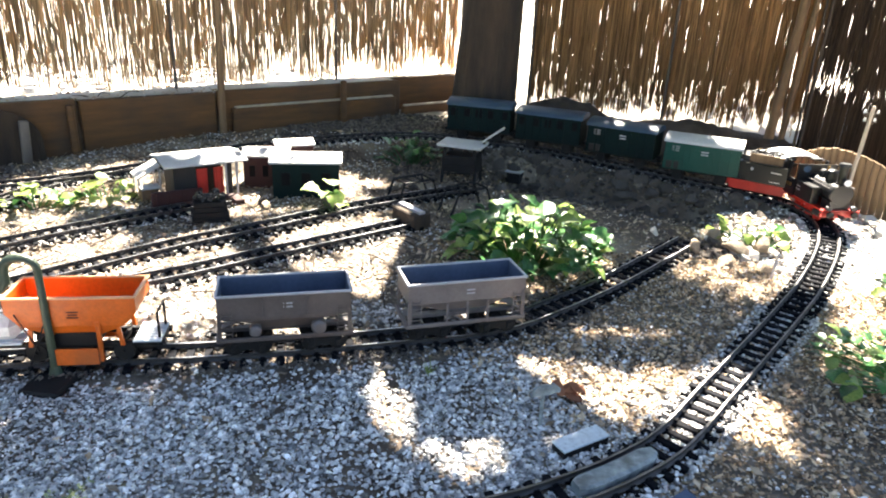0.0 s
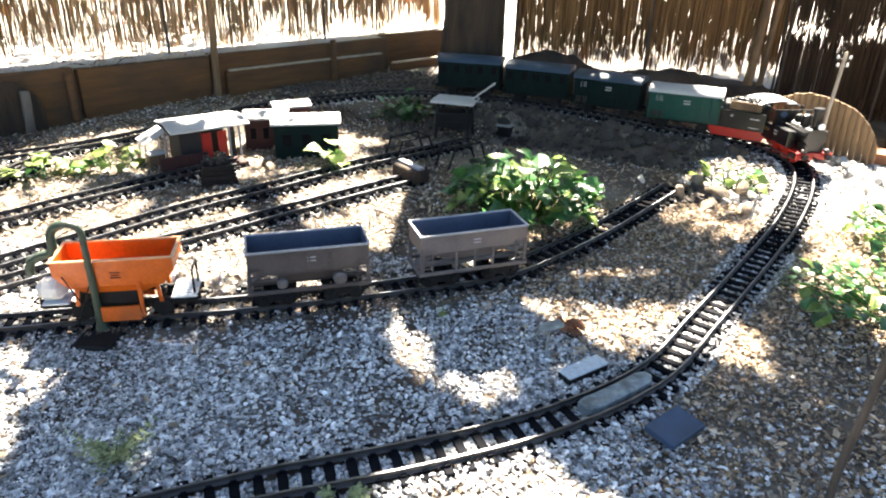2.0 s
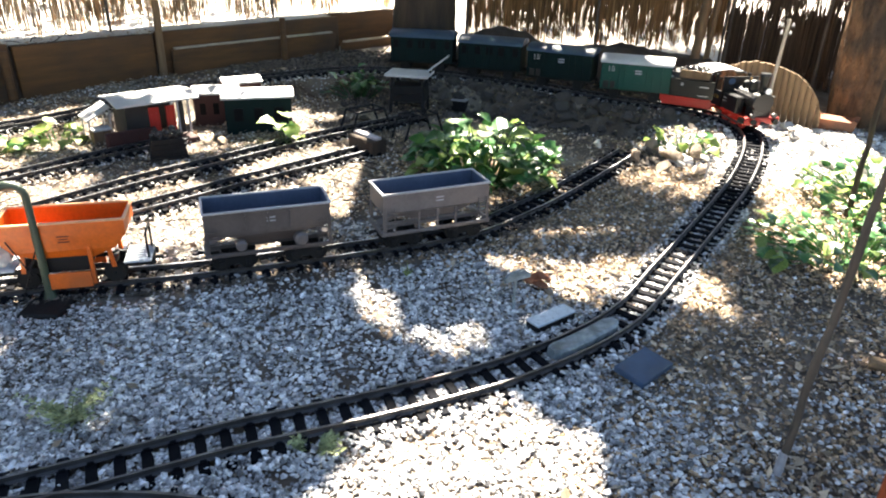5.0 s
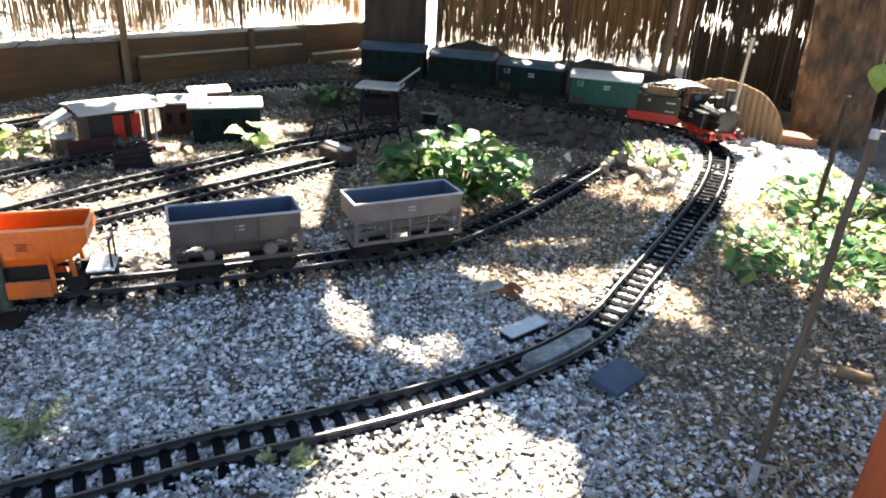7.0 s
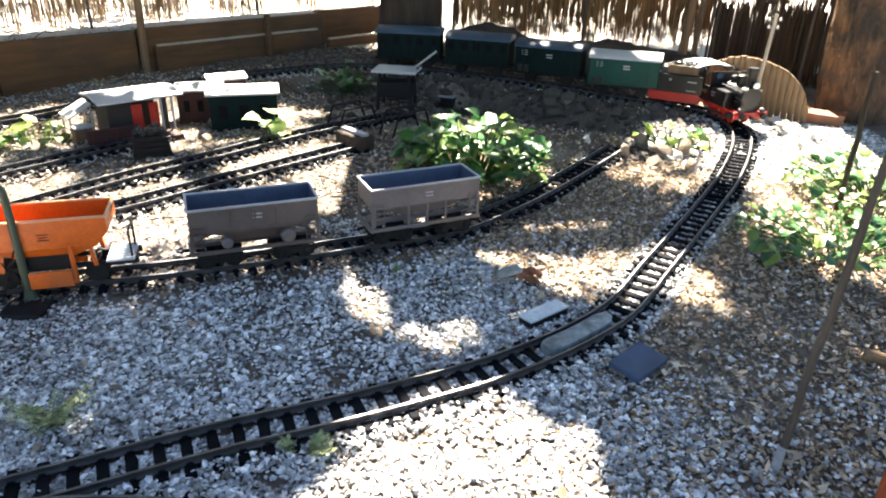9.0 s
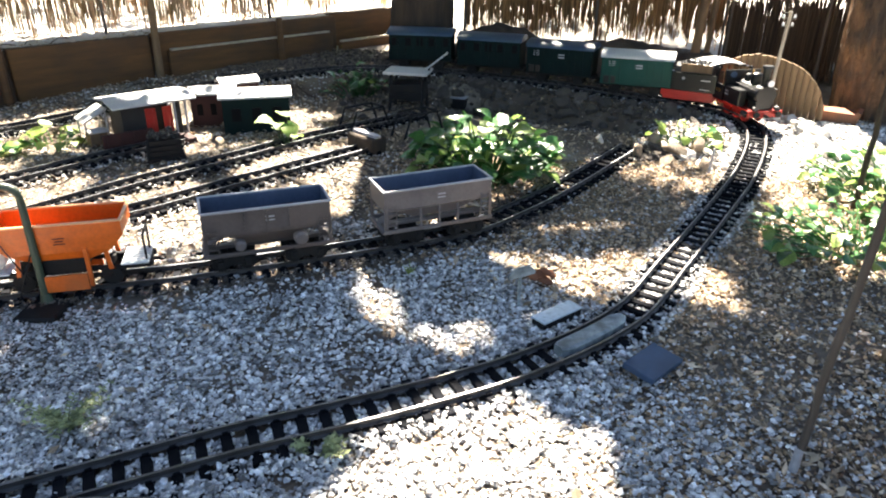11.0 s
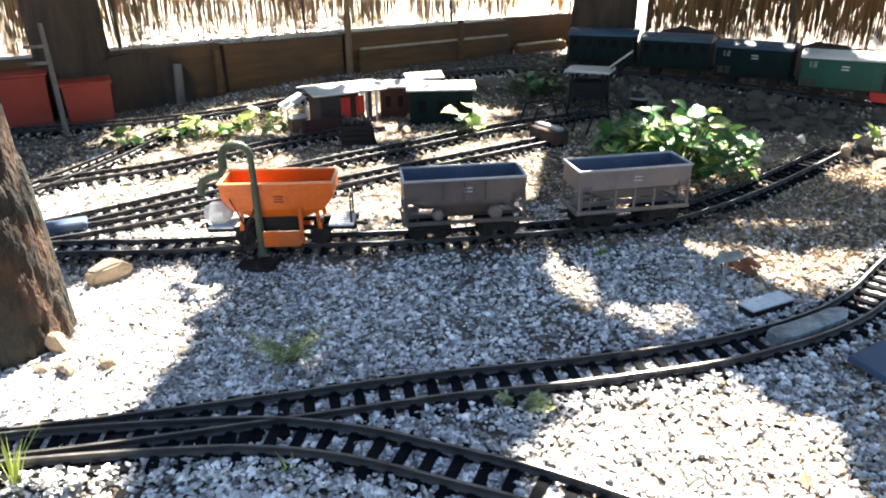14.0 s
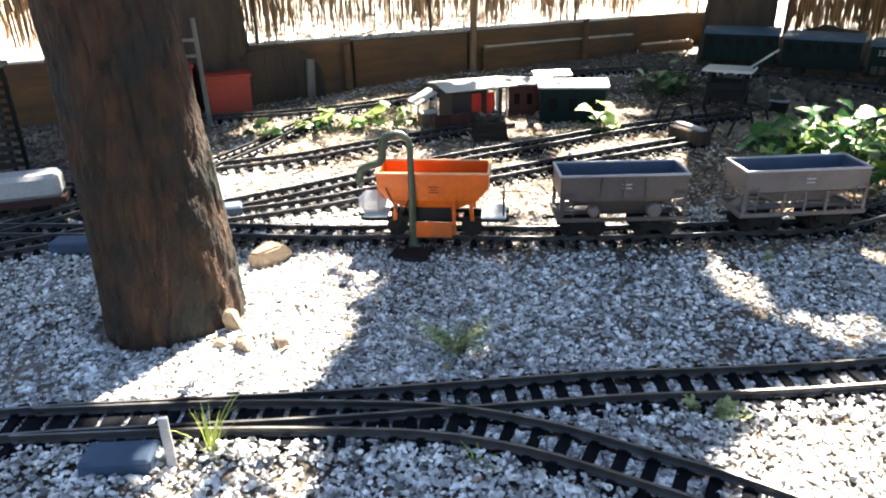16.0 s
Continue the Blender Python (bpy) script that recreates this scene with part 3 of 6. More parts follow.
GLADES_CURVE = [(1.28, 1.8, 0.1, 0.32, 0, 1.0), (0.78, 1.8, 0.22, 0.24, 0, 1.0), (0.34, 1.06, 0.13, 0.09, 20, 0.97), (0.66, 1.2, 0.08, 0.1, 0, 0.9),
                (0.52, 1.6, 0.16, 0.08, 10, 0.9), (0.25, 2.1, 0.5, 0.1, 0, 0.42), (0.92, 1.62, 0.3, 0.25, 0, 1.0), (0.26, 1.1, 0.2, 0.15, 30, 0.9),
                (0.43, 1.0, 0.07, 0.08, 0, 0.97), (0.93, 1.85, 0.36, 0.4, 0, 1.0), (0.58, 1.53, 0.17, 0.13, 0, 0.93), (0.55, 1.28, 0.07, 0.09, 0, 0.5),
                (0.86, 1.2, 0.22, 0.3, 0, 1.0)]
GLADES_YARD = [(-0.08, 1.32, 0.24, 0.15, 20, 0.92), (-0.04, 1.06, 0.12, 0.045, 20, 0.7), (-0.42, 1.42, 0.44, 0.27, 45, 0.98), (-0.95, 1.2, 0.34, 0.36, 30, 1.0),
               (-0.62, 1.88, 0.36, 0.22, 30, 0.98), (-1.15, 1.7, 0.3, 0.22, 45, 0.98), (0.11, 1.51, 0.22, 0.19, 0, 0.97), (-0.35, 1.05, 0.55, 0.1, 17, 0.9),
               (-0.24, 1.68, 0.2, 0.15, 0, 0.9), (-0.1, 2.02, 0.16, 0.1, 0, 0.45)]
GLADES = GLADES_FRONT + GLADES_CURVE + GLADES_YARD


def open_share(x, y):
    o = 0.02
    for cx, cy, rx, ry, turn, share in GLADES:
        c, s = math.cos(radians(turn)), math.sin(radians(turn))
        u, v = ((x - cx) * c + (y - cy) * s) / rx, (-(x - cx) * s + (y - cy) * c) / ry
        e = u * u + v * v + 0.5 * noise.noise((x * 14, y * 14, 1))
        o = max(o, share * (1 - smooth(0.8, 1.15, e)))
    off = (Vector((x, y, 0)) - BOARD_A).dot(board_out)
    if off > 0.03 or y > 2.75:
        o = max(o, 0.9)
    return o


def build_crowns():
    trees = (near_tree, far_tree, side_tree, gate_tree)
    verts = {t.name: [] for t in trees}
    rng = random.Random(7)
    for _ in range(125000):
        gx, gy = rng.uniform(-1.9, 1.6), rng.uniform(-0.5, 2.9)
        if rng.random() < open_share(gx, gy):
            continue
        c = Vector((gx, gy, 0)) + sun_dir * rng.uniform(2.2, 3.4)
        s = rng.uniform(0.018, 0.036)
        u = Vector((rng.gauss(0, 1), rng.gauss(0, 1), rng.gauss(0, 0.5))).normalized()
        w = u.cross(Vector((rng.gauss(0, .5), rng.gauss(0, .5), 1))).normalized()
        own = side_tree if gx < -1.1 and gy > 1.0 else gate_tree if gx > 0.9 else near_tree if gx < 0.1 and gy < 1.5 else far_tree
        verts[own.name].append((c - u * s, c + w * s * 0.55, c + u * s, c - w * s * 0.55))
    for t in trees:
        q = verts[t.name]
        me = bpy.data.meshes.new("crown")
        me.from_pydata([tuple(p) for four in q for p in four], [], [(4 * i, 4 * i + 1, 4 * i + 2, 4 * i + 3) for i in range(len(q))])
        me.materials.append(M_CANOPY)
        ob = new("crown", me)
        ob.parent = t
        ob["kind"] = "stuff"
    rng = random.Random(3)
    for t, foot, reach in ((near_tree, (-0.9, 0.75, 1.85), ((-0.4, 1.9, 2.1), (0.3, 2.2, 2.2), (-1.2, 2.2, 2.2), (-0.6, 1.3, 2.4))), (far_tree, (0.02, 2.7, 1.85), ((0.9, 3.2, 2.2), (0.2, 3.8, 2.3), (-0.5, 3.6, 2.3), (0.8, 2.6, 2.2))), (side_tree, (-1.8, 2.0, 1.85), ((-1.6, 3.0, 2.3), (-1.3, 2.7, 2.2), (-1.9, 3.3, 2.4))), (gate_tree, (1.40, 2.15, 1.85), ((1.3, 3.0, 2.3), (1.6, 3.4, 2.4), (1.1, 2.6, 2.2)))):
        for tip in reach:
            bm = bmesh.new()
            mid = Vector(foot).lerp(Vector(tip), 0.5) + Vector((0, 0, 0.12))
            tube(bm, curve_points([foot, mid, tip], 0.1), [0.05 * (1 - 0.8 * k / 40) for k in range(200)][:len(curve_points([foot, mid, tip], 0.1))], 8)
            part("limb", bm, M_BARK, t, smooth=True)


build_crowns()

# ---- gravel and litter ----
# a crushed stone: a ring of five corners between a top edge and a bottom corner, 14 triangles
STONE_V = np.array([(math.cos(1.2566 * k), math.sin(1.2566 * k), 0.25 * (-1) ** k) for k in range(5)] + [(0.42, 0.1, 0.9), (-0.42, -0.1, 0.9), (0.0, 0.0, -0.9)])
STONE_F = np.array([(0, 1, 5), (1, 2, 6), (1, 6, 5), (2, 3, 6), (3, 4, 6), (4, 5, 6), (4, 0, 5), (1, 0, 7), (2, 1, 7), (3, 2, 7), (4, 3, 7), (0, 4, 7)])


def scatter(name, label, places, lo, hi, mat, flat=0.65, seed=1):
    """Small stones at the places, each squashed, dented and turned, all in one mesh."""
    rng = np.random.default_rng(seed)
    p = np.array(places)
    n = len(p)
    size = (lo + (hi - lo) * rng.random(n) ** 1.5)[:, None] * np.c_[rng.uniform(.7, 1.25, n), rng.uniform(.6, 1.0, n), rng.uniform(flat - .22, flat + .12, n)]
    v = STONE_V[None] * rng.uniform(0.62, 1.3, (n, len(STONE_V), 1)) * size[:, None]
    a, b = rng.uniform(0, 6.283, n), rng.normal(0, 0.35, n)
    ca, sa, cb, sb = np.cos(a)[:, None], np.sin(a)[:, None], np.cos(b)[:, None], np.sin(b)[:, None]
    x, y, z = v[..., 0], v[..., 1] * cb - v[..., 2] * sb, v[..., 1] * sb + v[..., 2] * cb
    out = np.stack([x * ca - y * sa, x * sa + y * ca, z], -1) + p[:, None]
    faces = (STONE_F[None] + (np.arange(n) * len(STONE_V))[:, None, None]).reshape(-1, 3)
    me = bpy.data.meshes.new(name)
    me.from_pydata(out.reshape(-1, 3).tolist(), [], faces.tolist())
    me.materials.append(mat)
    return tagged(new(name, me), label, name.replace("_", " "), kind="stuff")


def tree_of(points):
    """A search tree over the plan points of lines of track."""
    t = kdtree.KDTree(len(points))
    for i, p in enumerate(points):
        t.insert((p[0], p[1], 0.0), i)
    t.balance()
    return t


track_tree, siding_tree, loop_tree = tree_of(np.concatenate(tracks)), tree_of(tracks[2]), tree_of(loop_np)


def near_track(x, y):
    return track_tree.find((x, y, 0.0))[2]


def gravel_share(x, y):
    """How much of the ground the white pebbles cover."""
    brown = max(0.0, 1 - (((x - 0.33) / 0.26) ** 2 + ((y - 1.16) / 0.28) ** 2))
    s = 1.0 if y < 0.9 else 1.0 - smooth(1.0, 1.3, y) * 0.62
    s *= 1 - 0.75 * smooth(0.0, 0.45, brown)
    s *= 1 - (0.92 - 0.38 * smooth(0.80, 0.62, y)) * smooth(0.22, 0.42, x + 0.06 * noise.noise((x * 7, y * 7, 4)))
    hit, _, d = siding_tree.find((x, y, 0.0))
    if y < hit.y:
        s *= 0.18 + 0.82 * smooth(0.05, 0.115, d + 0.03 * noise.noise((x * 11, y * 11, 6)))
    s *= 1 - 0.62 * smooth(-0.34, -0.52, x) * smooth(0.62, 0.74, y) * (1 - smooth(-0.56, -0.64, x))
    return s * (0.76 + 0.6 * noise.noise((x * 4, y * 4, 9)) + 0.55 * noise.noise((x * 17, y * 17, 2)))


def spread(n, x0, x1, y0, y1, share, lift, seed, ties=True, clear=0.0):
    rng, out = random.Random(seed), []
    for _ in range(n):
        x, y = rng.uniform(x0, x1), rng.uniform(y0, y1)
        if rng.random() > share(x, y):
            continue
        if (x + 0.83) ** 2 + (y - 0.602) ** 2 < 0.0088:
            continue
        d = near_track(x, y) if ties else 1.0
        if 0.017 < d < 0.028 or d < clear:
            continue
        out.append((x, y, ground_z(x, y) + (rng.uniform(*lift) if d > 0.05 else rng.uniform(0.001, 0.0065))))
    return out


def yard_share(x, y):
    """Pebbles between the yard tracks; none on the dark bank inside the back loop."""
    if y > 1.72 and -0.32 < x < 0.75 and not (0.5 < x and y < 1.85):
        return 0.04
    if x > 0.22 and y > 1.6:
        return 0.10
    return 0.36 + 0.6 * noise.noise((x * 9, y * 9, 3)) if x < -0.1 else 0.4


scatter("white_gravel", "white and grey crushed pebbles around the tracks", spread(150000, -1.25, 0.85, 0.22, 1.25, gravel_share, (0.0005, 0.0055), 11), 0.0021, 0.0058, M_PEBBLE, seed=2)
scatter("yard_gravel", "pale pebbles and grit between the yard tracks", spread(36000, -1.6, 1.15, 1.15, 2.45, yard_share, (0.0, 0.004), 12), 0.0022, 0.0056, M_PEBBLE, seed=3)
scatter("pale_grit", "pale sunlit grit beside the far curve", spread(24000, 0.55, 1.3, 1.45, 2.15, lambda x, y: 0.9 * (1 - smooth(0.6, 1.1, ((x - 0.92) / 0.38) ** 2 + ((y - 1.82) / 0.36) ** 2)), (0.0, 0.006), 13), 0.003, 0.008, M_PEBBLE, seed=4)


def flakes(name, label, places, lo, hi, mat, seed):
    rng = np.random.default_rng(seed)
    verts, faces = [], []
    for p in places:
        s, w = rng.uniform(lo, hi), rng.uniform(0.25, 0.6)
        m = Matrix.Translation(p) @ Euler((rng.normal(0, .35), rng.normal(0, .35), rng.uniform(0, 6.28))).to_matrix().to_4x4()
        k = len(verts)
        bend = rng.uniform(-.3, .3) * s
        for q in ((-s, 0, 0), (0, s * w, bend), (s, 0, 0.2 * bend), (0, -s * w, bend * .6)):
            verts.append(tuple(m @ Vector(q)))
        faces += [(k, k + 1, k + 2), (k, k + 2, k + 3)]
    me = bpy.data.meshes.new(name)
    me.from_pydata(verts, [], faces)
    me.materials.append(mat)
    return tagged(new(name, me), label, name.replace("_", " "), kind="stuff")


def litter_share(x, y):
    brown = max(0.0, 1 - (((x - 0.33) / 0.32) ** 2 + ((y - 1.16) / 0.34) ** 2))
    s = 0.9 * smooth(0, 0.35, brown) + (0.03 if x < 0.1 and y < 1.0 else 0.12)
    if y > 1.25:
        s = max(s, 0.42)
    if x > 0.3:
        s = max(s, 0.62)
    return s


flakes("leaf_litter", "dry brown leaf scraps and wood chips on the soil", spread(24000, -1.6, 1.25, 0.35, 2.45, litter_share, (0.004, 0.009), 21, clear=0.045), 0.004, 0.011, M_CHIP, 5)


def loop_off(x, y):
    return loop_tree.find((x, y, 0.0))[2]


scatter("track_ballast", "grey crushed ballast along the back loop", spread(16000, -0.95, 1.0, 1.7, 2.6, lambda x, y: 0.9 if loop_off(x, y) < 0.062 and x < 0.8 else 0.0, (0.0, 0.005), 14), 0.0026, 0.0062, M_PEBBLE, seed=6)
scatter("bank_rubble", "rough dark rubble on the bank under the loop", spread(17000, -0.3, 0.86, 1.62, 2.5, lambda x, y: 0.75 * (1 - smooth(0.2, 0.36, loop_off(x, y))) * smooth(0.045, 0.07, loop_off(x, y)), (0.0, 0.008), 15), 0.003, 0.011, M_RUBBLE, flat=0.75, seed=7)


def beside_tracks(n, seed):
    """Places among the sleepers and over their ends."""
    rng, out = random.Random(seed), []
    for _ in range(n):
        line = tracks[rng.randrange(len(tracks))] if rng.random() > 0.35 else tracks[0]
        i = rng.randrange(1, len(line) - 1)
        d = line[i + 1] - line[i - 1]
        d = d / np.linalg.norm(d)
        o = rng.uniform(-0.016, 0.016) if rng.random() < 0.5 else rng.choice((-1, 1)) * rng.uniform(0.028, 0.048)
        p = line[i] + np.array((-d[1], d[0], 0)) * o + d * rng.uniform(-.01, .01)
        if p[0] > 0.3 and 1.75 < p[1] and abs(o) < 0.02 and rng.random() < 0.5:
            continue
        out.append((p[0], p[1], p[2] - (rng.uniform(0.013, 0.018) if abs(o) < 0.02 else rng.uniform(0.010, 0.018))))
    return out


def shoulder(n, seed, lines):
    """Places over the sleeper ends of some lines near the path, where gravel buries them."""
    rng, out = random.Random(seed), []
    while len(out) < n:
        line = rng.choice(lines)
        i = rng.randrange(1, len(line) - 1)
        if not (-1.1 < line[i][0] < 0.62 and line[i][1] < 1.35):
            continue
        d = line[i + 1] - line[i - 1]
        d = d / np.linalg.norm(d)
        inner = rng.random() < 0.42
        o = rng.uniform(-0.017, 0.017) if inner else rng.choice((-1, 1)) * rng.uniform(0.029, 0.056)
        p = line[i] + np.array((-d[1], d[0], 0)) * o + d * rng.uniform(-.01, .01)
        if inner:
            out.append((p[0], p[1], p[2] - 0.0125 - rng.uniform(0.0, 0.003)))
        elif near_track(p[0], p[1]) > 0.027 and rng.random() < 0.75 + 0.9 * noise.noise((p[0] * 13, p[1] * 13, 1)):
            out.append((p[0], p[1], p[2] - 0.0085 - rng.uniform(0.0, 0.006)))
    return out


def brown_share(x, y):
    s = smooth(0.10, 0.34, x + 0.10 * noise.noise((x * 6, y * 6, 8)) + 0.30 * smooth(0.95, 1.15, y))
    return 0.85 * s * (0.8 + 0.5 * noise.noise((x * 15, y * 15, 5)))


scatter("brown_gravel", "fine brown grit and small stones over the soil beside the main line", spread(66000, -0.25, 1.25, 0.30, 1.62, brown_share, (0.0005, 0.005), 17), 0.0019, 0.0050, M_BROWNGRAVEL, seed=12)
scatter("shoulder_gravel", "white and grey pebbles heaped among and over the sleepers", shoulder(15000, 33, [tracks[0]] * 3 + [tracks[1]]), 0.0022, 0.0052, M_PEBBLE, seed=10)
scatter("siding_grit", "dark grit that half buries the sleepers of the siding", shoulder(6000, 34, [tracks[2]]), 0.0020, 0.0048, M_RUBBLE, seed=15)
scatter("fine_gravel", "fine white grit filling the gravel by the near trunk", spread(15000, -0.84, -0.42, 0.40, 0.90, lambda x, y: 0.95 if (x + 0.815) ** 2 + (y - 0.60) ** 2 > 0.0095 else 0.0, (0.001, 0.005), 18), 0.0016, 0.0034, M_PEBBLE, seed=13)
scatter("edge_grit", "dark grit and stones at the edge of the yard", spread(16000, -2.3, -1.3, 0.55, 2.0, lambda x, y: 0.75 if ground_z(x, y) < 0.12 else 0.0, (0.0, 0.005), 19), 0.003, 0.009, M_RUBBLE, seed=14)
scatter("corner_grit", "dark grit under the tree in the back corner", spread(7000, -0.75, 0.12, 2.36, 2.86, lambda x, y: 0.9 if ground_z(x, y) < 0.12 else 0.0, (0.0, 0.005), 16), 0.003, 0.009, M_RUBBLE, seed=11)
scatter("track_gravel", "white pebbles lying among the sleepers", beside_tracks(21000, 31), 0.0020, 0.0043, M_PEBBLE, seed=9)


def grit_share(x, y):
    brown = max(0.0, 1 - (((x - 0.36) / 0.40) ** 2 + ((y - 1.2) / 0.42) ** 2))
    s = 0.95 * smooth(0, 0.4, brown) + 0.06
    if y > 1.15:
        s = max(s, 0.8 if x < 0.2 and y < 1.85 else 0.4)
    if x > 0.28:
        s = max(s, 0.52 + 0.5 * noise.noise((x * 8, y * 8, 7)))
    return s


flakes("bark_grit", "fine tan bark chips and dry scraps over the soil", spread(80000, -1.5, 1.3, 0.4, 2.3, grit_share, (0.001, 0.006), 22, clear=0.04), 0.0022, 0.006, M_GRIT, 8)


def twigs(n, seed):
    """Dry twigs and stalks that lie about the yard."""
    rng = random.Random(seed)
    bm = bmesh.new()
    for _ in range(n):
        x, y = rng.uniform(-1.3, 0.2), rng.uniform(1.2, 2.3)
        if near_track(x, y) < 0.05:
            continue
        a, l = rng.uniform(0, 3.14), rng.uniform(0.015, 0.06)
        z = ground_z(x, y) + 0.006
        dx, dy = math.cos(a) * l, math.sin(a) * l
        tube(bm, [(x - dx, y - dy, ground_z(x - dx, y - dy) + 0.005), (x + rng.uniform(-.006, .006), y + rng.uniform(-.006, .006), z + rng.uniform(0.001, 0.012)), (x + dx, y + dy, ground_z(x + dx, y + dy) + 0.005)], [0.0016, 0.0013, 0.0008], 5)
    return tagged(part("dry_twigs", bm, M_BARK), "dark dry twigs scattered between the yard tracks", "twigs", kind="stuff")


twigs(260, 17)


# ---- rolling stock ----
def on_line(ctrl_pts, s):
    """A pose on a line of track at s metres along it: x ahead, z up, at the top of the rails."""
    pts = ctrl_pts
    step = 0.01
    i = max(1, min(len(pts) - 2, int(s / step)))
    d = pts[i + 1] - pts[i - 1]
    return Matrix.Translation(pts[i]) @ Matrix.Rotation(math.atan2(d.y, d.x), 4, "Z")


def nearest_s(pts, x, y):
    return 0.01 * min(range(len(pts)), key=lambda i: (pts[i].x - x) ** 2 + (pts[i].y - y) ** 2)


siding_line = curve_points(SIDING, 0.01)
main_fine = curve_points(MAIN, 0.01)


def wheelset(parent, x, r=0.0155, mat=None, spokes=False):
    """An axle with two flanged wheels across the track."""
    bm = bmesh.new()
    cyl(bm, (x, -0.03, r), (x, 0.03, r), 0.0022, seg=8)
    for s in (-1, 1):
        cyl(bm, (x, s * 0.0205, r), (x, s * 0.0262, r), r, r * 0.97, 20)
        cyl(bm, (x, s * 0.0192, r), (x, s * 0.0206, r), r + 0.002, seg=20)
    return part("wheelset", bm, mat or M_DARK, parent)


def bogie(parent, x, mat=M_DARK):
    bm = bmesh.new()
    for s in (-1, 1):
        prism(bm, [(x - 0.030, 0.019), (x - 0.030, 0.024), (x - 0.012, 0.028), (x + 0.012, 0.028), (x + 0.030, 0.024), (x + 0.030, 0.019), (x + 0.012, 0.012), (x - 0.012, 0.012)], s * 0.031 - 0.002, s * 0.031 + 0.002)
        for o in (-0.021, 0.021):
            box(bm, (x + o, s * 0.034, 0.0165), (0.010, 0.004, 0.011), 0.001)
    box(bm, (x, 0, 0.026), (0.014, 0.066, 0.008))
    ob = part("bogie_frame", bm, mat, parent)
    for o in (-0.021, 0.021):
        wheelset(parent, x + o, 0.0145, mat)
    return ob


def coupler(parent, x, sgn, mat=M_DARK):
    bm = bmesh.new()
    box(bm, (x + sgn * 0.007, 0, 0.026), (0.016, 0.006, 0.004))
    tube(bm, [(x + sgn * 0.014, 0.010, 0.027), (x + sgn * 0.021, 0.006, 0.027), (x + sgn * 0.022, -0.006, 0.027), (x + sgn * 0.014, -0.010, 0.027)], 0.0016, 6)
    return part("coupler", bm, mat, parent)


def shell(bm, rings, wall):
    """An open bin: rings of (half length, half width, height) from the rim down, with an inner skin."""
    outer = [[bm.verts.new((sx * a, sy * b, z)) for sx, sy in ((-1, -1), (1, -1), (1, 1), (-1, 1))] for a, b, z in rings]
    inner = [[bm.verts.new((sx * (a - wall), sy * (b - wall), z + (wall if k == len(rings) - 1 else 0))) for sx, sy in ((-1, -1), (1, -1), (1, 1), (-1, 1))] for k, (a, b, z) in enumerate(rings)]
    for rows, flip in ((outer, False), (inner, True)):
        for a, b in zip(rows, rows[1:]):
            for j in range(4):
                f = (a[j], b[j], b[(j + 1) % 4], a[(j + 1) % 4])
                bm.faces.new(f[::-1] if flip else f)
    bm.faces.new(outer[-1][::-1])
    bm.faces.new(inner[-1])
    for j in range(4):
        bm.faces.new((outer[0][j], outer[0][(j + 1) % 4], inner[0][(j + 1) % 4], inner[0][j]))
    return bm


def rim(bm, a, b, z, w, h):
    for s in (-1, 1):
        box(bm, (0, s * b, z), (2 * a + w, w, h), 0.0006)
        box(bm, (s * a, 0, z), (w, 2 * b - w, h), 0.0006)
    return bm


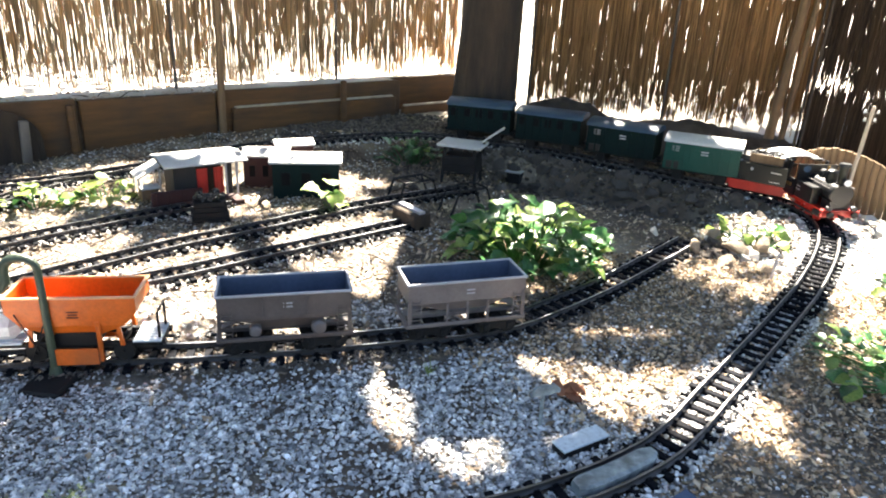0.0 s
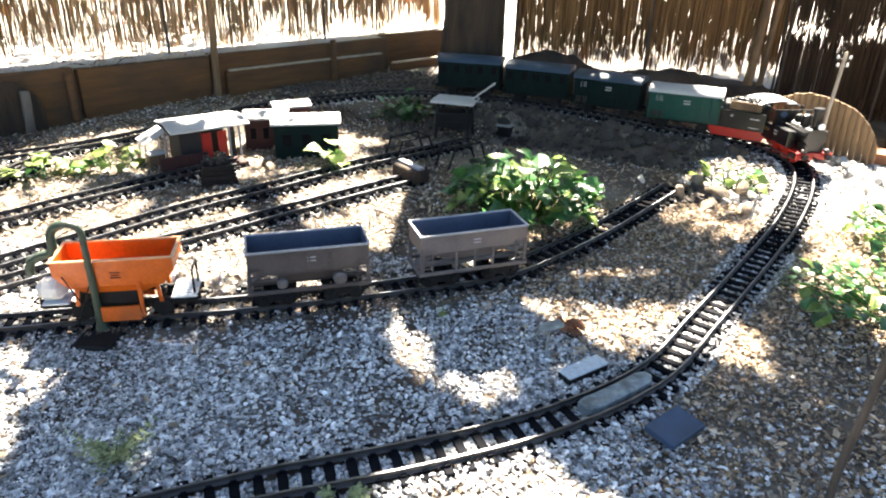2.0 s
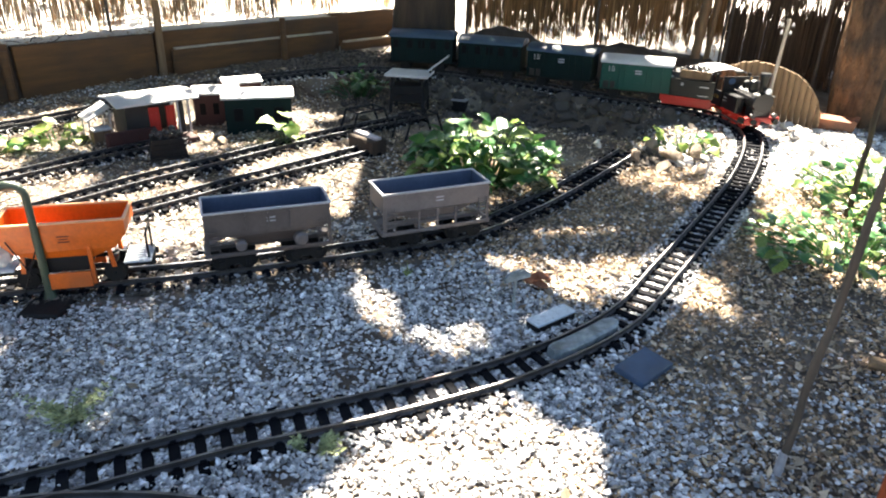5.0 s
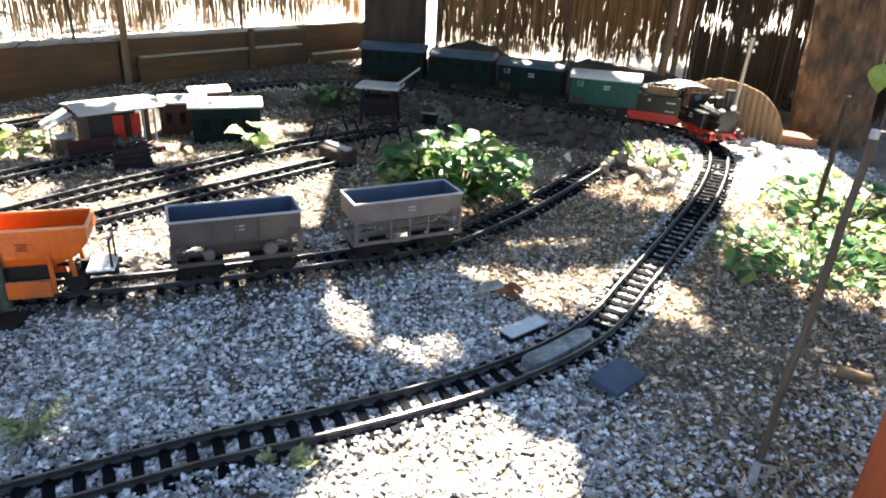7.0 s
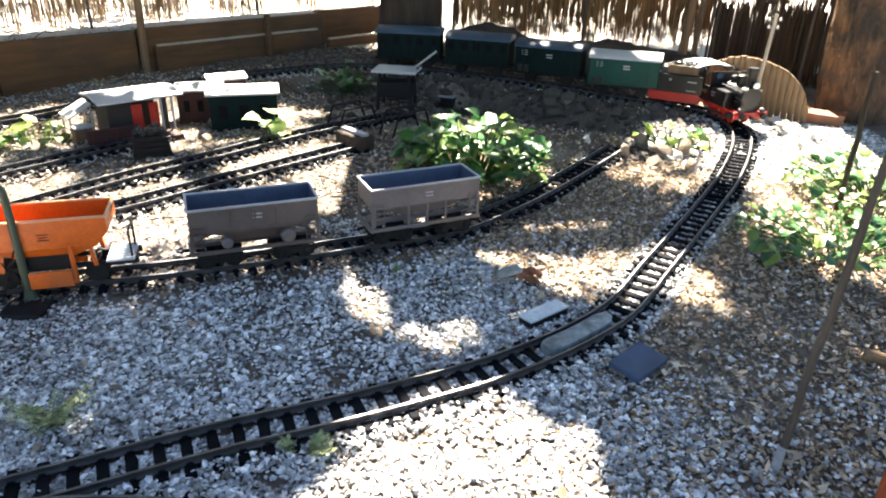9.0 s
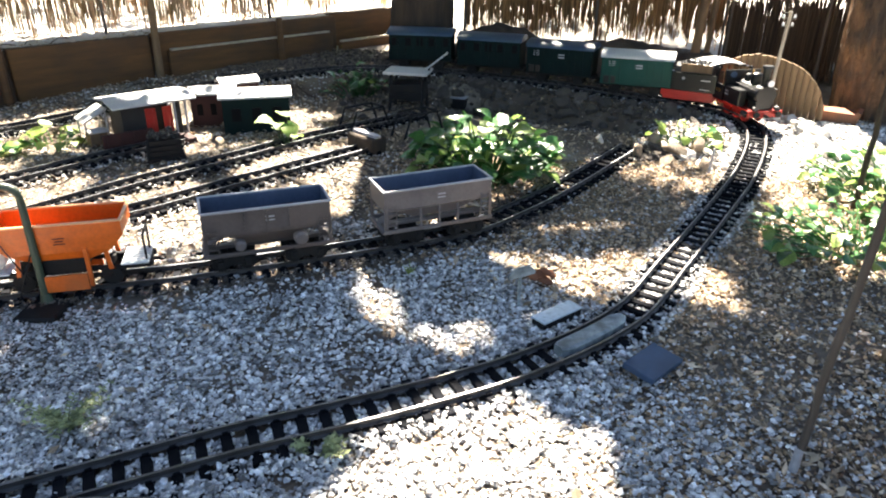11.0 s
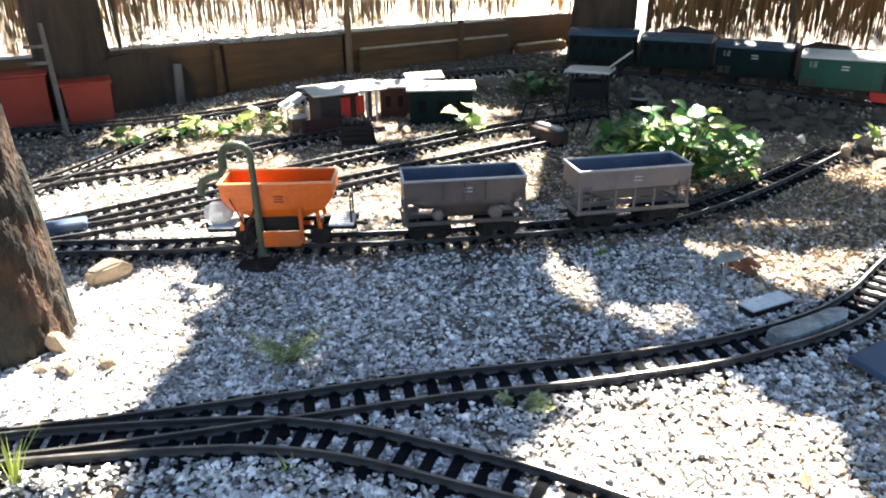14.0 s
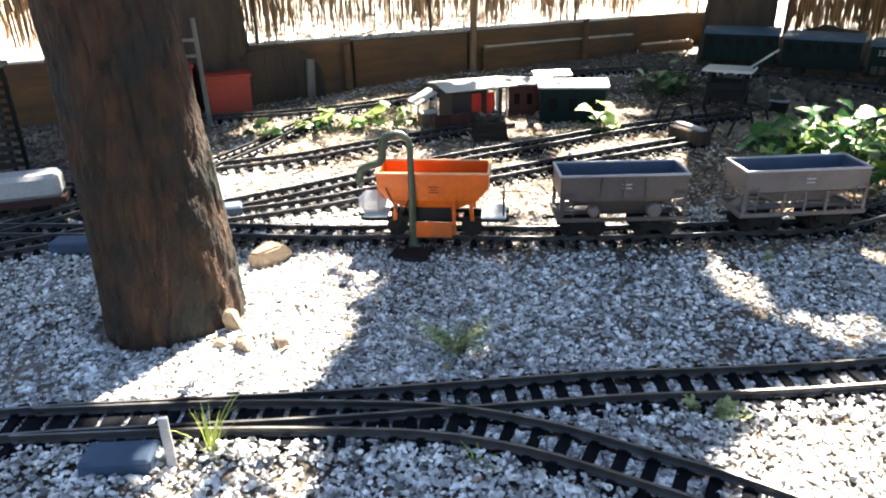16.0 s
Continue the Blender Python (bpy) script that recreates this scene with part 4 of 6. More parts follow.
def grey_hopper(m, label, lower):
    """An ore hopper on two bogies: bin, rim, sill, end posts with ladders."""
    t = thing("hopper_wagon", m, label, "wagon", "grey hopper wagons")
    L, W, Z = 0.1005, 0.038, 0.106
    bm = bmesh.new()
    shell(bm, [(L, W, Z), (L, W, Z - 0.036), (L - 0.032, W * 0.97, Z - 0.042), (L - 0.050, W * 0.82, 0.058), (L * 0.40, W * 0.5, 0.042)] if lower else [(L, W, Z), (L, W, Z - 0.034), (L * 0.74, W * 0.62, Z - 0.042), (L * 0.4, W * 0.45, 0.048)], 0.0022)
    paint = M_HOPPER if lower else M_HOPPER_B
    ob = part("bin", bm, paint, t)
    ob.data.materials.append(M_HOPPER_IN)
    for f in ob.data.polygons:
        c = f.center
        if f.normal.dot(Vector((c.x, c.y, 0))) < -1e-6 or (f.normal.z > 0.7 and c.z < Z - 0.01):
            f.material_index = 1
    bm = bmesh.new()
    # rim far paler than the bin: grazing sunlight on the edge is painted in
    rim(bm, L, W, Z + 0.001, 0.0042, 0.0034)
    part("rim", bm, M_RIM, t, "pale rim with grazing light put into its colour")
    bm = bmesh.new()
    for s in (-1, 1):
        box(bm, (0, s * (W + 0.001), 0.034), (2 * L + 0.006, 0.004, 0.007), 0.0008)
        box(bm, (s * (L + 0.001), 0, 0.034), (0.006, 2 * W, 0.008), 0.0008)
    box(bm, (0, 0, 0.034), (2 * L, 0.012, 0.006))
    part("underframe", bm, paint, t)
    for sx in (-1, 1):
        for sy in (-1, 1):
            bm = bmesh.new()
            box(bm, (sx * (L - 0.002), sy * (W - 0.001), 0.056), (0.005, 0.004, 0.042))
            part("end_post", bm, paint, t)
            bm = bmesh.new()
            for k in range(4):
                box(bm, (sx * (L - 0.013), sy * (W + 0.0035), 0.046 + 0.010 * k), (0.016, 0.0015, 0.0018))
            for o in (-0.021, -0.005):
                box(bm, (sx * (L + o), sy * (W + 0.0025), 0.061), (0.0016, 0.0018, 0.042))
            part("ladder", bm, paint, t)
        bm = bmesh.new()
        prism(bm, [(sx * (L - 0.004), 0.04), (sx * (L - 0.001), 0.04), (sx * L * 0.62, Z - 0.05), (sx * L * 0.58, Z - 0.05)], -0.012, 0.012)
        part("end_brace", bm, paint, t)
        bogie(t, sx * (L - 0.042))
        coupler(t, sx * L, sx)
    for x in (-0.035, 0.0, 0.035):
        for sy in (-1, 1):
            bm = bmesh.new()
            box(bm, (x, sy * (W + 0.0015), 0.053 if not lower else 0.087), (0.0035, 0.003, 0.034 if not lower else 0.030))
            part("side_rib", bm, paint, t)
    if lower:
        for x, r in ((-0.046, 0.009), (0.050, 0.0115)):
            bm = bmesh.new()
            cyl(bm, (x, -W - 0.002, 0.047), (x, -W + 0.014, 0.047), r, seg=18)
            cyl(bm, (x, -W - 0.0045, 0.047), (x, -W - 0.002, 0.047), r * 0.7, r, 18)
            part("air_tank", bm, M_HOPPER_B, t, "round grey tank")
    bm = bmesh.new()
    for k in range(2):
        box(bm, (0.004, -W - 0.0012, Z - 0.014 - 0.006 * k), (0.014, 0.0008, 0.0022))
    part("lettering", bm, M_RIM, t, "small unreadable pale marks")
    return t


def orange_hopper(m):
    t = thing("hopper_wagon", m, "bright orange ballast hopper wagon with a side chute", "wagon")
    L, W, Z = 0.090, 0.038, 0.110
    bm = bmesh.new()
    shell(bm, [(L, W, Z), (L, W, Z - 0.023), (L * 0.80, W * 0.96, Z - 0.045), (L * 0.40, W * 0.8, Z - 0.062)], 0.0022)
    part("bin", bm, M_ORANGE, t)
    bm = bmesh.new()
    # paler orange on the rim stands in for light grazing the top edge
    rim(bm, L, W, Z + 0.001, 0.005, 0.003)
    part("rim", bm, material("pale_orange_rim", (0.85, 0.42, 0.20), (0.72, 0.34, 0.15), 0.4), t, "pale orange rim coloured as if lit from above")
    for x in (-0.034, 0.034):
        for sy in (-1, 1):
            bm = bmesh.new()
            box(bm, (x, sy * (W - 0.001), 0.039), (0.006, 0.006, 0.066), 0.0008)
            part("chute_post", bm, M_ORANGE, t)
    for sy in (-1, 1):
        bm = bmesh.new()
        prism(bm, [(-0.031, 0.004), (0.031, 0.004), (0.031, 0.030), (-0.031, 0.030)], sy * (W + 0.004) - 0.0015, sy * (W + 0.004) + 0.0015)
        part("chute_flap", bm, M_ORANGE, t)
    bm = bmesh.new()
    box(bm, (0, 0, 0.042), (0.058, 2 * W - 0.012, 0.024))
    part("chute_throat", bm, M_DARK, t, "dark chute opening")
    for x in (-0.064, 0.064):
        for sy in (-1, 1):
            bm = bmesh.new()
            prism(bm, [(x - 0.003, 0.030), (x + 0.003, 0.030), (x * 0.93 + 0.003, 0.072), (x * 0.93 - 0.003, 0.072)], sy * (W - 0.006) - 0.002, sy * (W - 0.006) + 0.002)
            part("leg", bm, M_ORANGE, t)
    bm = bmesh.new()
    for sy in (-1, 1):
        box(bm, (0, sy * 0.022, 0.028), (2 * L + 0.05, 0.006, 0.008), 0.0008)
    for x in (-0.116, -0.06, 0.06, 0.116):
        box(bm, (x, 0, 0.028), (0.006, 0.05, 0.008))
    part("underframe", bm, M_DARK, t)
    for sx in (-1, 1):
        bm = bmesh.new()
        box(bm, (sx * 0.098, 0, 0.034), (0.040, 0.062, 0.0025))
        deck = part("end_platform", bm, M_SHEET, t, "pale ribbed end platform")
        for k in range(7):
            bm = bmesh.new()
            box(bm, (sx * 0.098, -0.027 + 0.009 * k, 0.0358), (0.038, 0.0022, 0.0012))
            part("rib", bm, M_SHEET, deck)
        wheelset(t, sx * 0.062, 0.0155)
        coupler(t, sx * 0.117, sx)
        for sy in (-1, 1):
            bm = bmesh.new()
            cyl(bm, (sx * 0.117, sy * 0.02, 0.029), (sx * 0.123, sy * 0.02, 0.029), 0.0055, seg=12)
            part("buffer", bm, M_DARK, t)
    bm = bmesh.new()
    box(bm, (0.114, -0.020, 0.056), (0.003, 0.004, 0.044))
    box(bm, (0.114, 0.020, 0.056), (0.003, 0.004, 0.044))
    box(bm, (0.114, 0, 0.077), (0.003, 0.044, 0.003))
    part("end_rail", bm, M_DARK, t)
    bm = bmesh.new()
    box(bm, (-0.104, -0.010, 0.0535), (0.044, 0.036, 0.036), 0.011)
    part("brake_box", bm, M_WHITE, t, "rounded white tank")
    bm = bmesh.new()
    for k, w in ((0, 0.016), (1, 0.012), (2, 0.016)):
        box(bm, (0.002, -W - 0.0008, Z - 0.021 + 0.0 - 0.0045 * k), (w, 0.0008, 0.0016), m=Matrix.Identity(4))
    part("lettering", bm, M_BROWNRED, t, "small unreadable dark marks")
    bm = bmesh.new()
    cyl(bm, (-0.05, -W - 0.003, 0.028), (-0.075, -W - 0.004, 0.088), 0.0012, seg=6)
    part("rod", bm, M_DARK, t)
    return t


orange_hopper(on_line(siding_line, nearest_s(siding_line, -0.566, 0.958)))
grey_hopper(on_line(siding_line, nearest_s(siding_line, -0.282, 1.04)), "grey steel hopper wagon with a blue-grey inside on the siding", True)
grey_hopper(on_line(siding_line, nearest_s(siding_line, -0.010, 1.15)), "lighter grey hopper wagon with open ends beside the leafy plant", False)


def boxcar(m, body, roof, label, L=0.135, arched=True, doors=True):
    t = thing("box_wagon", m, label, "wagon", "train")
    W, Z0, Z1 = 0.050, 0.036, 0.120
    bm = bmesh.new()
    box(bm, (0, 0, (Z0 + Z1) / 2), (2 * L, 2 * W, Z1 - Z0), 0.0012)
    part("body", bm, body, t)
    bm = bmesh.new()
    arc = [((W + 0.004) * math.sin(a), Z1 - 0.004 + 0.020 * math.cos(a)) for a in (radians(-90 + 15 * k) for k in range(13))]
    prism(bm, arc, -L - 0.004, L + 0.004, Matrix.Rotation(radians(90), 4, "Z"))
    part("roof", bm, roof, t)
    for sy in (-1, 1):
        for k in range(9):
            x = -L + 0.004 + (2 * L - 0.008) * k / 8
            if doors and abs(x) < 0.04:
                continue
            bm = bmesh.new()
            box(bm, (x, sy * (W + 0.001), (Z0 + Z1) / 2), (0.0045, 0.003, Z1 - Z0 - 0.004), 0.0005)
            part("rib", bm, body, t)
        if doors:
            bm = bmesh.new()
            box(bm, (0, sy * (W + 0.0015), (Z0 + Z1) / 2), (0.066, 0.003, Z1 - Z0 - 0.012), 0.0005)
            d = part("sliding_door", bm, body, t)
            for k in range(6):
                bm = bmesh.new()
                box(bm, (0, sy * (W + 0.0032), Z0 + 0.014 + 0.0095 * k), (0.054, 0.0014, 0.003))
                part("slat", bm, body, d)
            bm = bmesh.new()
            for a, b in ((0.008, 0.098), (0.008, 0.090)):
                box(bm, (a, sy * (W + 0.0045), b), (0.020, 0.0008, 0.004))
            part("lettering", bm, M_RIM, d, "small unreadable white marks")
            bm = bmesh.new()
            for k in range(3):
                box(bm, (-0.074, sy * (W + 0.0012), 0.105 - 0.006 * k), (0.020, 0.0008, 0.002))
            part("lettering", bm, M_RIM, t)
            bm = bmesh.new()
            box(bm, (-0.078, sy * (W + 0.0012), 0.050), (0.036, 0.001, 0.022))
            part("data_panel", bm, M_BLACK, t, "black data panel")
        else:
            for k in range(5):
                bm = bmesh.new()
                box(bm, (-0.084 + 0.042 * k, sy * (W + 0.0004), 0.095), (0.023, 0.002, 0.026), 0.0005)
                part("window", bm, M_PANE, t, "dark window pane")
    bm = bmesh.new()
    for sy in (-1, 1):
        box(bm, (0, sy * 0.03, 0.032), (2 * L, 0.005, 0.008))
    part("underframe", bm, M_DARK, t)
    for sx in (-1, 1):
        wheelset(t, sx * (L - 0.045), 0.0155)
        coupler(t, sx * L, sx)
        for sy in (-1, 1):
            bm = bmesh.new()
            cyl(bm, (sx * L, sy * 0.024, 0.032), (sx * (L + 0.010), sy * 0.024, 0.032), 0.006, seg=12)
            part("buffer", bm, M_DARK, t)
    return t


def locomotive(m):
    """A small black tank-shaped steam engine on a red frame; x ahead, about 0.22 m long."""
    t = thing("steam_locomotive", m, "black model steam locomotive, red frame, pale cab roof", "locomotive", "train")
    bm = bmesh.new()
    box(bm, (-0.006, 0, 0.030), (0.200, 0.050, 0.014), 0.001)
    box(bm, (-0.006, 0, 0.037), (0.204, 0.078, 0.003))
    part("frame", bm, M_RED, t, "bright red frame")
    bm = bmesh.new()
    box(bm, (0.096, 0, 0.030), (0.005, 0.082, 0.018), 0.001)
    bb = part("buffer_beam", bm, M_RED, t, "red buffer beam")
    for sy in (-1, 1):
        bm = bmesh.new()
        cyl(bm, (0.098, sy * 0.026, 0.031), (0.108, sy * 0.026, 0.031), 0.003, seg=10)
        cyl(bm, (0.107, sy * 0.026, 0.031), (0.110, sy * 0.026, 0.031), 0.0075, seg=16)
        part("buffer", bm, M_DARK, bb)
    bm = bmesh.new()
    cyl(bm, (-0.02, 0, 0.074), (0.086, 0, 0.074), 0.024, seg=28)
    cyl(bm, (0.085, 0, 0.074), (0.090, 0, 0.074), 0.0255, 0.0235, 28)
    for x in (0.0, 0.03, 0.06):
        cyl(bm, (x, 0, 0.074), (x + 0.003, 0, 0.074), 0.0246, seg=28)
    part("boiler", bm, M_BLACK, t)
    bm = bmesh.new()
    box(bm, (0.072, 0, 0.048), (0.034, 0.044, 0.024), 0.002)
    part("saddle", bm, M_BLACK, t)
    bm = bmesh.new()
    cyl(bm, (0.074, 0, 0.094), (0.074, 0, 0.142), 0.0075, 0.0095, 20)
    cyl(bm, (0.074, 0, 0.139), (0.074, 0, 0.146), 0.0125, 0.0115, 20)
    cyl(bm, (0.074, 0, 0.094), (0.074, 0, 0.099), 0.012, 0.009, 20)
    part("chimney", bm, M_BLACK, t)
    for x, r, h in ((0.038, 0.013, 0.122), (0.006, 0.010, 0.114)):
        bm = bmesh.new()
        cyl(bm, (x, 0, 0.094), (x, 0, h - 0.006), r, r * 0.96, 20)
        ball(bm, (x, 0, h - 0.006), (r * 0.96, r * 0.96, 0.007), 2)
        part("dome", bm, M_BLACK, t, smooth=False)
    bm = bmesh.new()
    cyl(bm, (0.018, 0, 0.115), (0.018, 0, 0.124), 0.0025, seg=8)
    cyl(bm, (-0.008, 0.006, 0.098), (-0.008, 0.006, 0.110), 0.0025, seg=8)
    part("whistle", bm, M_BRASS, t, "brass whistle")
    bm = bmesh.new()
    cyl(bm, (0.088, 0, 0.106), (0.098, 0, 0.106), 0.0075, 0.009, 16)
    lamp = part("headlamp", bm, M_BLACK, t)
    bm = bmesh.new()
    cyl(bm, (0.0975, 0, 0.106), (0.0995, 0, 0.106), 0.0078, seg=16)
    part("lens", bm, M_WHITE, lamp, "pale lamp glass")
    for sy in (-1, 1):
        bm = bmesh.new()
        cyl(bm, (0.094, sy * 0.026, 0.044), (0.103, sy * 0.026, 0.044), 0.006, seg=14)
        part("headlamp", bm, M_RAIL, t)
        bm = bmesh.new()
        box(bm, (0.018, sy * 0.034, 0.060), (0.070, 0.018, 0.042), 0.002)
        tank = part("side_tank", bm, M_BLACK, t)
        bm = bmesh.new()
        for k in range(2):
            box(bm, (-0.004, sy * 0.0436, 0.068 - 0.008 * k), (0.016, 0.0008, 0.0024))
        part("lettering", bm, M_RIM, tank)
        bm = bmesh.new()
        tube(bm, [(0.085, sy * 0.027, 0.088), (0.03, sy * 0.027, 0.090), (-0.02, sy * 0.027, 0.090)], 0.0011, 6)
        part("handrail", bm, M_RAIL, t)
        bm = bmesh.new()
        cyl(bm, (0.066, sy * 0.033, 0.027), (0.090, sy * 0.033, 0.027), 0.009, seg=16)
        part("cylinder", bm, M_BLACK, t)
        bm = bmesh.new()
        box(bm, (0.012, sy * 0.0345, 0.017), (0.095, 0.003, 0.0045), 0.0006)
        part("side_rod", bm, M_RAIL, t)
        for k, (a, b) in enumerate(((-0.068, -0.056), (-0.026, -0.020))):
            bm = bmesh.new()
            box(bm, ((a + b) / 2, sy * 0.0412, 0.078), (abs(b - a), 0.003, 0.080))
            part("cab_pillar", bm, M_BLACK, t)
        bm = bmesh.new()
        box(bm, (-0.046, sy * 0.0412, 0.058), (0.050, 0.003, 0.040))
        side = part("cab_side", bm, M_BLACK, t)
        bm = bmesh.new()
        box(bm, (-0.046, sy * 0.0432, 0.062), (0.020, 0.001, 0.008))
        part("number_plate", bm, M_BRASS, side, "small brass plate")
    for x in (-0.036, 0.012, 0.052):
        wheelset(t, x, 0.017, M_RED)
    bm = bmesh.new()
    box(bm, (-0.0215, 0, 0.078), (0.003, 0.080, 0.080))
    front = part("cab_front", bm, M_BLACK, t)
    for sy in (-1, 1):
        bm = bmesh.new()
        cyl(bm, (-0.0202, sy * 0.024, 0.106), (-0.0190, sy * 0.024, 0.106), 0.008, seg=18)
        part("cab_window", bm, M_SLATE, front, "round window pane")
    bm = bmesh.new()
    arc = [(0.053 * math.sin(a), 0.107 + 0.017 * math.cos(a)) for a in (radians(-66 + 11 * k) for k in range(13))]
    arc += [(x * 0.97, z - 0.003) for x, z in arc[::-1]]
    prism(bm, arc, -0.086, 0.004, Matrix.Rotation(radians(90), 4, "Z") @ Matrix.Scale(-1, 4, (0, 1, 0)))
    roof = part("cab_roof", bm, M_ROOF, t, "pale grey cab roof")
    roof.matrix_basis = Matrix.Translation((-0.090, 0, 0))
    bm = bmesh.new()
    box(bm, (0.044, 0.004, 0.1255), (0.018, 0.020, 0.004), 0.0006)
    part("roof_hatch", bm, M_DARK, roof, "dark roof hatch")
    bm = bmesh.new()
    box(bm, (-0.08, 0, 0.05), (0.003, 0.080, 0.026))
    part("cab_back", bm, M_BLACK, t)
    coupler(t, 0.098, 1, M_RAIL)
    for ob in t.children:
        if not ob.name.startswith("wheel"):
            ob.matrix_basis = Matrix.Diagonal((1.12, 1.28, 1.10, 1)) @ ob.matrix_basis
    return t


def tender(m):
    t = thing("coal_tender", m, "black tender heaped with coal on a red frame", "tender", "train")
    bm = bmesh.new()
    box(bm, (0, 0, 0.030), (0.158, 0.070, 0.018), 0.001)
    prism(bm, [(-0.07, 0.012), (0.07, 0.012), (0.076, 0.034), (-0.076, 0.034)], -0.036, 0.036)
    part("frame", bm, M_RED, t, "bright red frame")
    bm = bmesh.new()
    box(bm, (0, 0, 0.062), (0.154, 0.080, 0.050), 0.002)
    body = part("water_tank", bm, M_BLACK, t)
    for sy in (-1, 1):
        bm = bmesh.new()
        box(bm, (0.044, sy * 0.0405, 0.070), (0.026, 0.0008, 0.003))
        part("lettering", bm, M_RIM, body, "small unreadable white marks")
        bm = bmesh.new()
        box(bm, (0.044, sy * 0.0405, 0.046), (0.028, 0.0008, 0.002))
        part("lettering", bm, M_RIM, body)
        bm = bmesh.new()
        cyl(bm, (-0.018, sy * 0.0400, 0.072), (-0.018, sy * 0.0412, 0.072), 0.004, seg=14)
        part("emblem", bm, M_RIM, body, "small round white emblem")
        bm = bmesh.new()
        box(bm, (0.012, sy * 0.030, 0.098), (0.085, 0.003, 0.022))
        part("coal_board", bm, M_LOGWOOD, t, "brown wooden coal board")
    bm = bmesh.new()
    box(bm, (-0.062, 0, 0.088), (0.026, 0.074, 0.004))
    part("deck", bm, M_ROOF, t, "pale deck plate")
    rng = random.Random(4)
    bm = bmesh.new()
    for _ in range(190):
        x, y = rng.uniform(-0.035, 0.07), rng.uniform(-0.028, 0.028)
        z = 0.094 + 0.018 * (1 - (y / 0.032) ** 2) * (1 - ((x - 0.015) / 0.075) ** 2) + rng.uniform(0, .004)
        s = rng.uniform(0.003, 0.0065)
        ball(bm, (0, 0, 0), (s, s * 0.8, s * 0.7), 1, Matrix.Translation((x, y, z)) @ Euler((rng.random() * 6, rng.random() * 6, 0)).to_matrix().to_4x4())
    tagged(part("coal_load", bm, M_COAL, t, "shiny black coal heap"), kind="stuff")
    bm = bmesh.new()
    box(bm, (0, 0, 0.094), (0.112, 0.058, 0.014))
    part("bunker", bm, M_COAL, t)
    for x in (-0.05, 0.0, 0.05):
        wheelset(t, x, 0.014)
    bm = bmesh.new()
    tube(bm, [(-0.078, 0.01, 0.05), (-0.090, 0.012, 0.058), (-0.098, 0.004, 0.050), (-0.092, -0.006, 0.038), (-0.080, -0.006, 0.036)], 0.0018, 6)
    part("hose", bm, M_RIM, t, "looped pale hose")
    coupler(t, -0.078, -1, M_RAIL)
    for ob in t.children:
        if not ob.name.startswith("wheel"):
            ob.matrix_basis = Matrix.Diagonal((1.05, 1.25, 1.10, 1)) @ ob.matrix_basis
    return t


# the train stands with its engine at the far curve, the wagons behind it on the bank
head = nearest_s(main_fine, 0.888, 1.885)
BACKWARD = Matrix.Rotation(math.pi, 4, "Z")
locomotive(on_line(main_fine, head + 0.110) @ BACKWARD)
tender(on_line(main_fine, head + 0.110 + 0.186) @ BACKWARD)
s = head + 0.098 + 0.180 + 0.10 + 0.090
boxcar(on_line(main_fine, s) @ BACKWARD, M_GREEN, M_ROOF, "green covered goods wagon with ribbed sides and a pale roof", 0.106)
boxcar(on_line(main_fine, s + 0.238) @ BACKWARD, M_DKGREEN, M_BLUEROOF, "dark green covered goods wagon with a blue-grey roof", 0.106)
boxcar(on_line(main_fine, s + 0.476) @ BACKWARD, M_DKGREEN, M_BLUEROOF, "dark green passenger coach with a blue-grey roof", 0.106, doors=False)
boxcar(on_line(main_fine, s + 0.714) @ BACKWARD, M_DKGREEN, M_BLUEROOF, "dark passenger coach at the end of the train", 0.106, doors=False)


# ---- water crane, plates and pads ----
def water_crane():
    t = thing("water_crane", pose(-0.588, 0.912, 0.0), "dark green water crane with a bent spout over the siding", "water crane")
    bm = bmesh.new()
    box(bm, (0.004, -0.022, 0.003), (0.062, 0.062, 0.012), 0.003)
    part("base", bm, M_DARK, t)
    bm = bmesh.new()
    cyl(bm, (0, 0, 0.008), (0, 0, 0.178), 0.0062, 0.0052, 12)
    cyl(bm, (0, 0, 0.008), (0, 0, 0.022), 0.010, 0.007, 12)
    part("column", bm, M_PIPE, t, smooth=False)
    bm = bmesh.new()
    arc = [(-0.022 + 0.022 * math.cos(a), 0.0, 0.176 + 0.020 * math.sin(a)) for a in (radians(15 * k) for k in range(13))]
    arc += [(-0.044, 0, 0.160), (-0.050, 0, 0.150), (-0.066, 0, 0.146), (-0.078, 0, 0.140), (-0.083, 0, 0.126), (-0.083, 0, 0.118)]
    tube(bm, [(x * 0.95, -x * -0.3, z) for x, y, z in arc], [0.0050 + 0.0018 * min(1, k / 8) for k in range(len(arc))], 12)
    part("spout", bm, M_PIPE, t)
    bm = bmesh.new()
    cyl(bm, (-0.004, -0.004, 0.09), (-0.035, -0.012, 0.012), 0.0011, seg=6)
    part("stay_rod", bm, M_DARK, t)
    return t


water_crane()
plate = thing("metal_plate", pose(0.182, 0.874, 0.0, 0, 0, 37), "dark block with a pale bluish metal top beside the main line", "plate")
bm = bmesh.new()
box(bm, (0, 0, 0.006), (0.078, 0.026, 0.020), 0.001)
part("body", bm, M_DARK, plate)
bm = bmesh.new()
box(bm, (0, 0, 0.0178), (0.080, 0.028, 0.0032), 0.0008)
part("top", bm, M_SHEET, plate, "pale bluish metal sheet")
bm = bmesh.new()
box(bm, (0, 0, 0), (0.078, 0.046, 0.009), 0.001)
o = tagged(part("slate", bm, M_SLATE), "blue-grey slate tile tilted on the gravel", "slate")
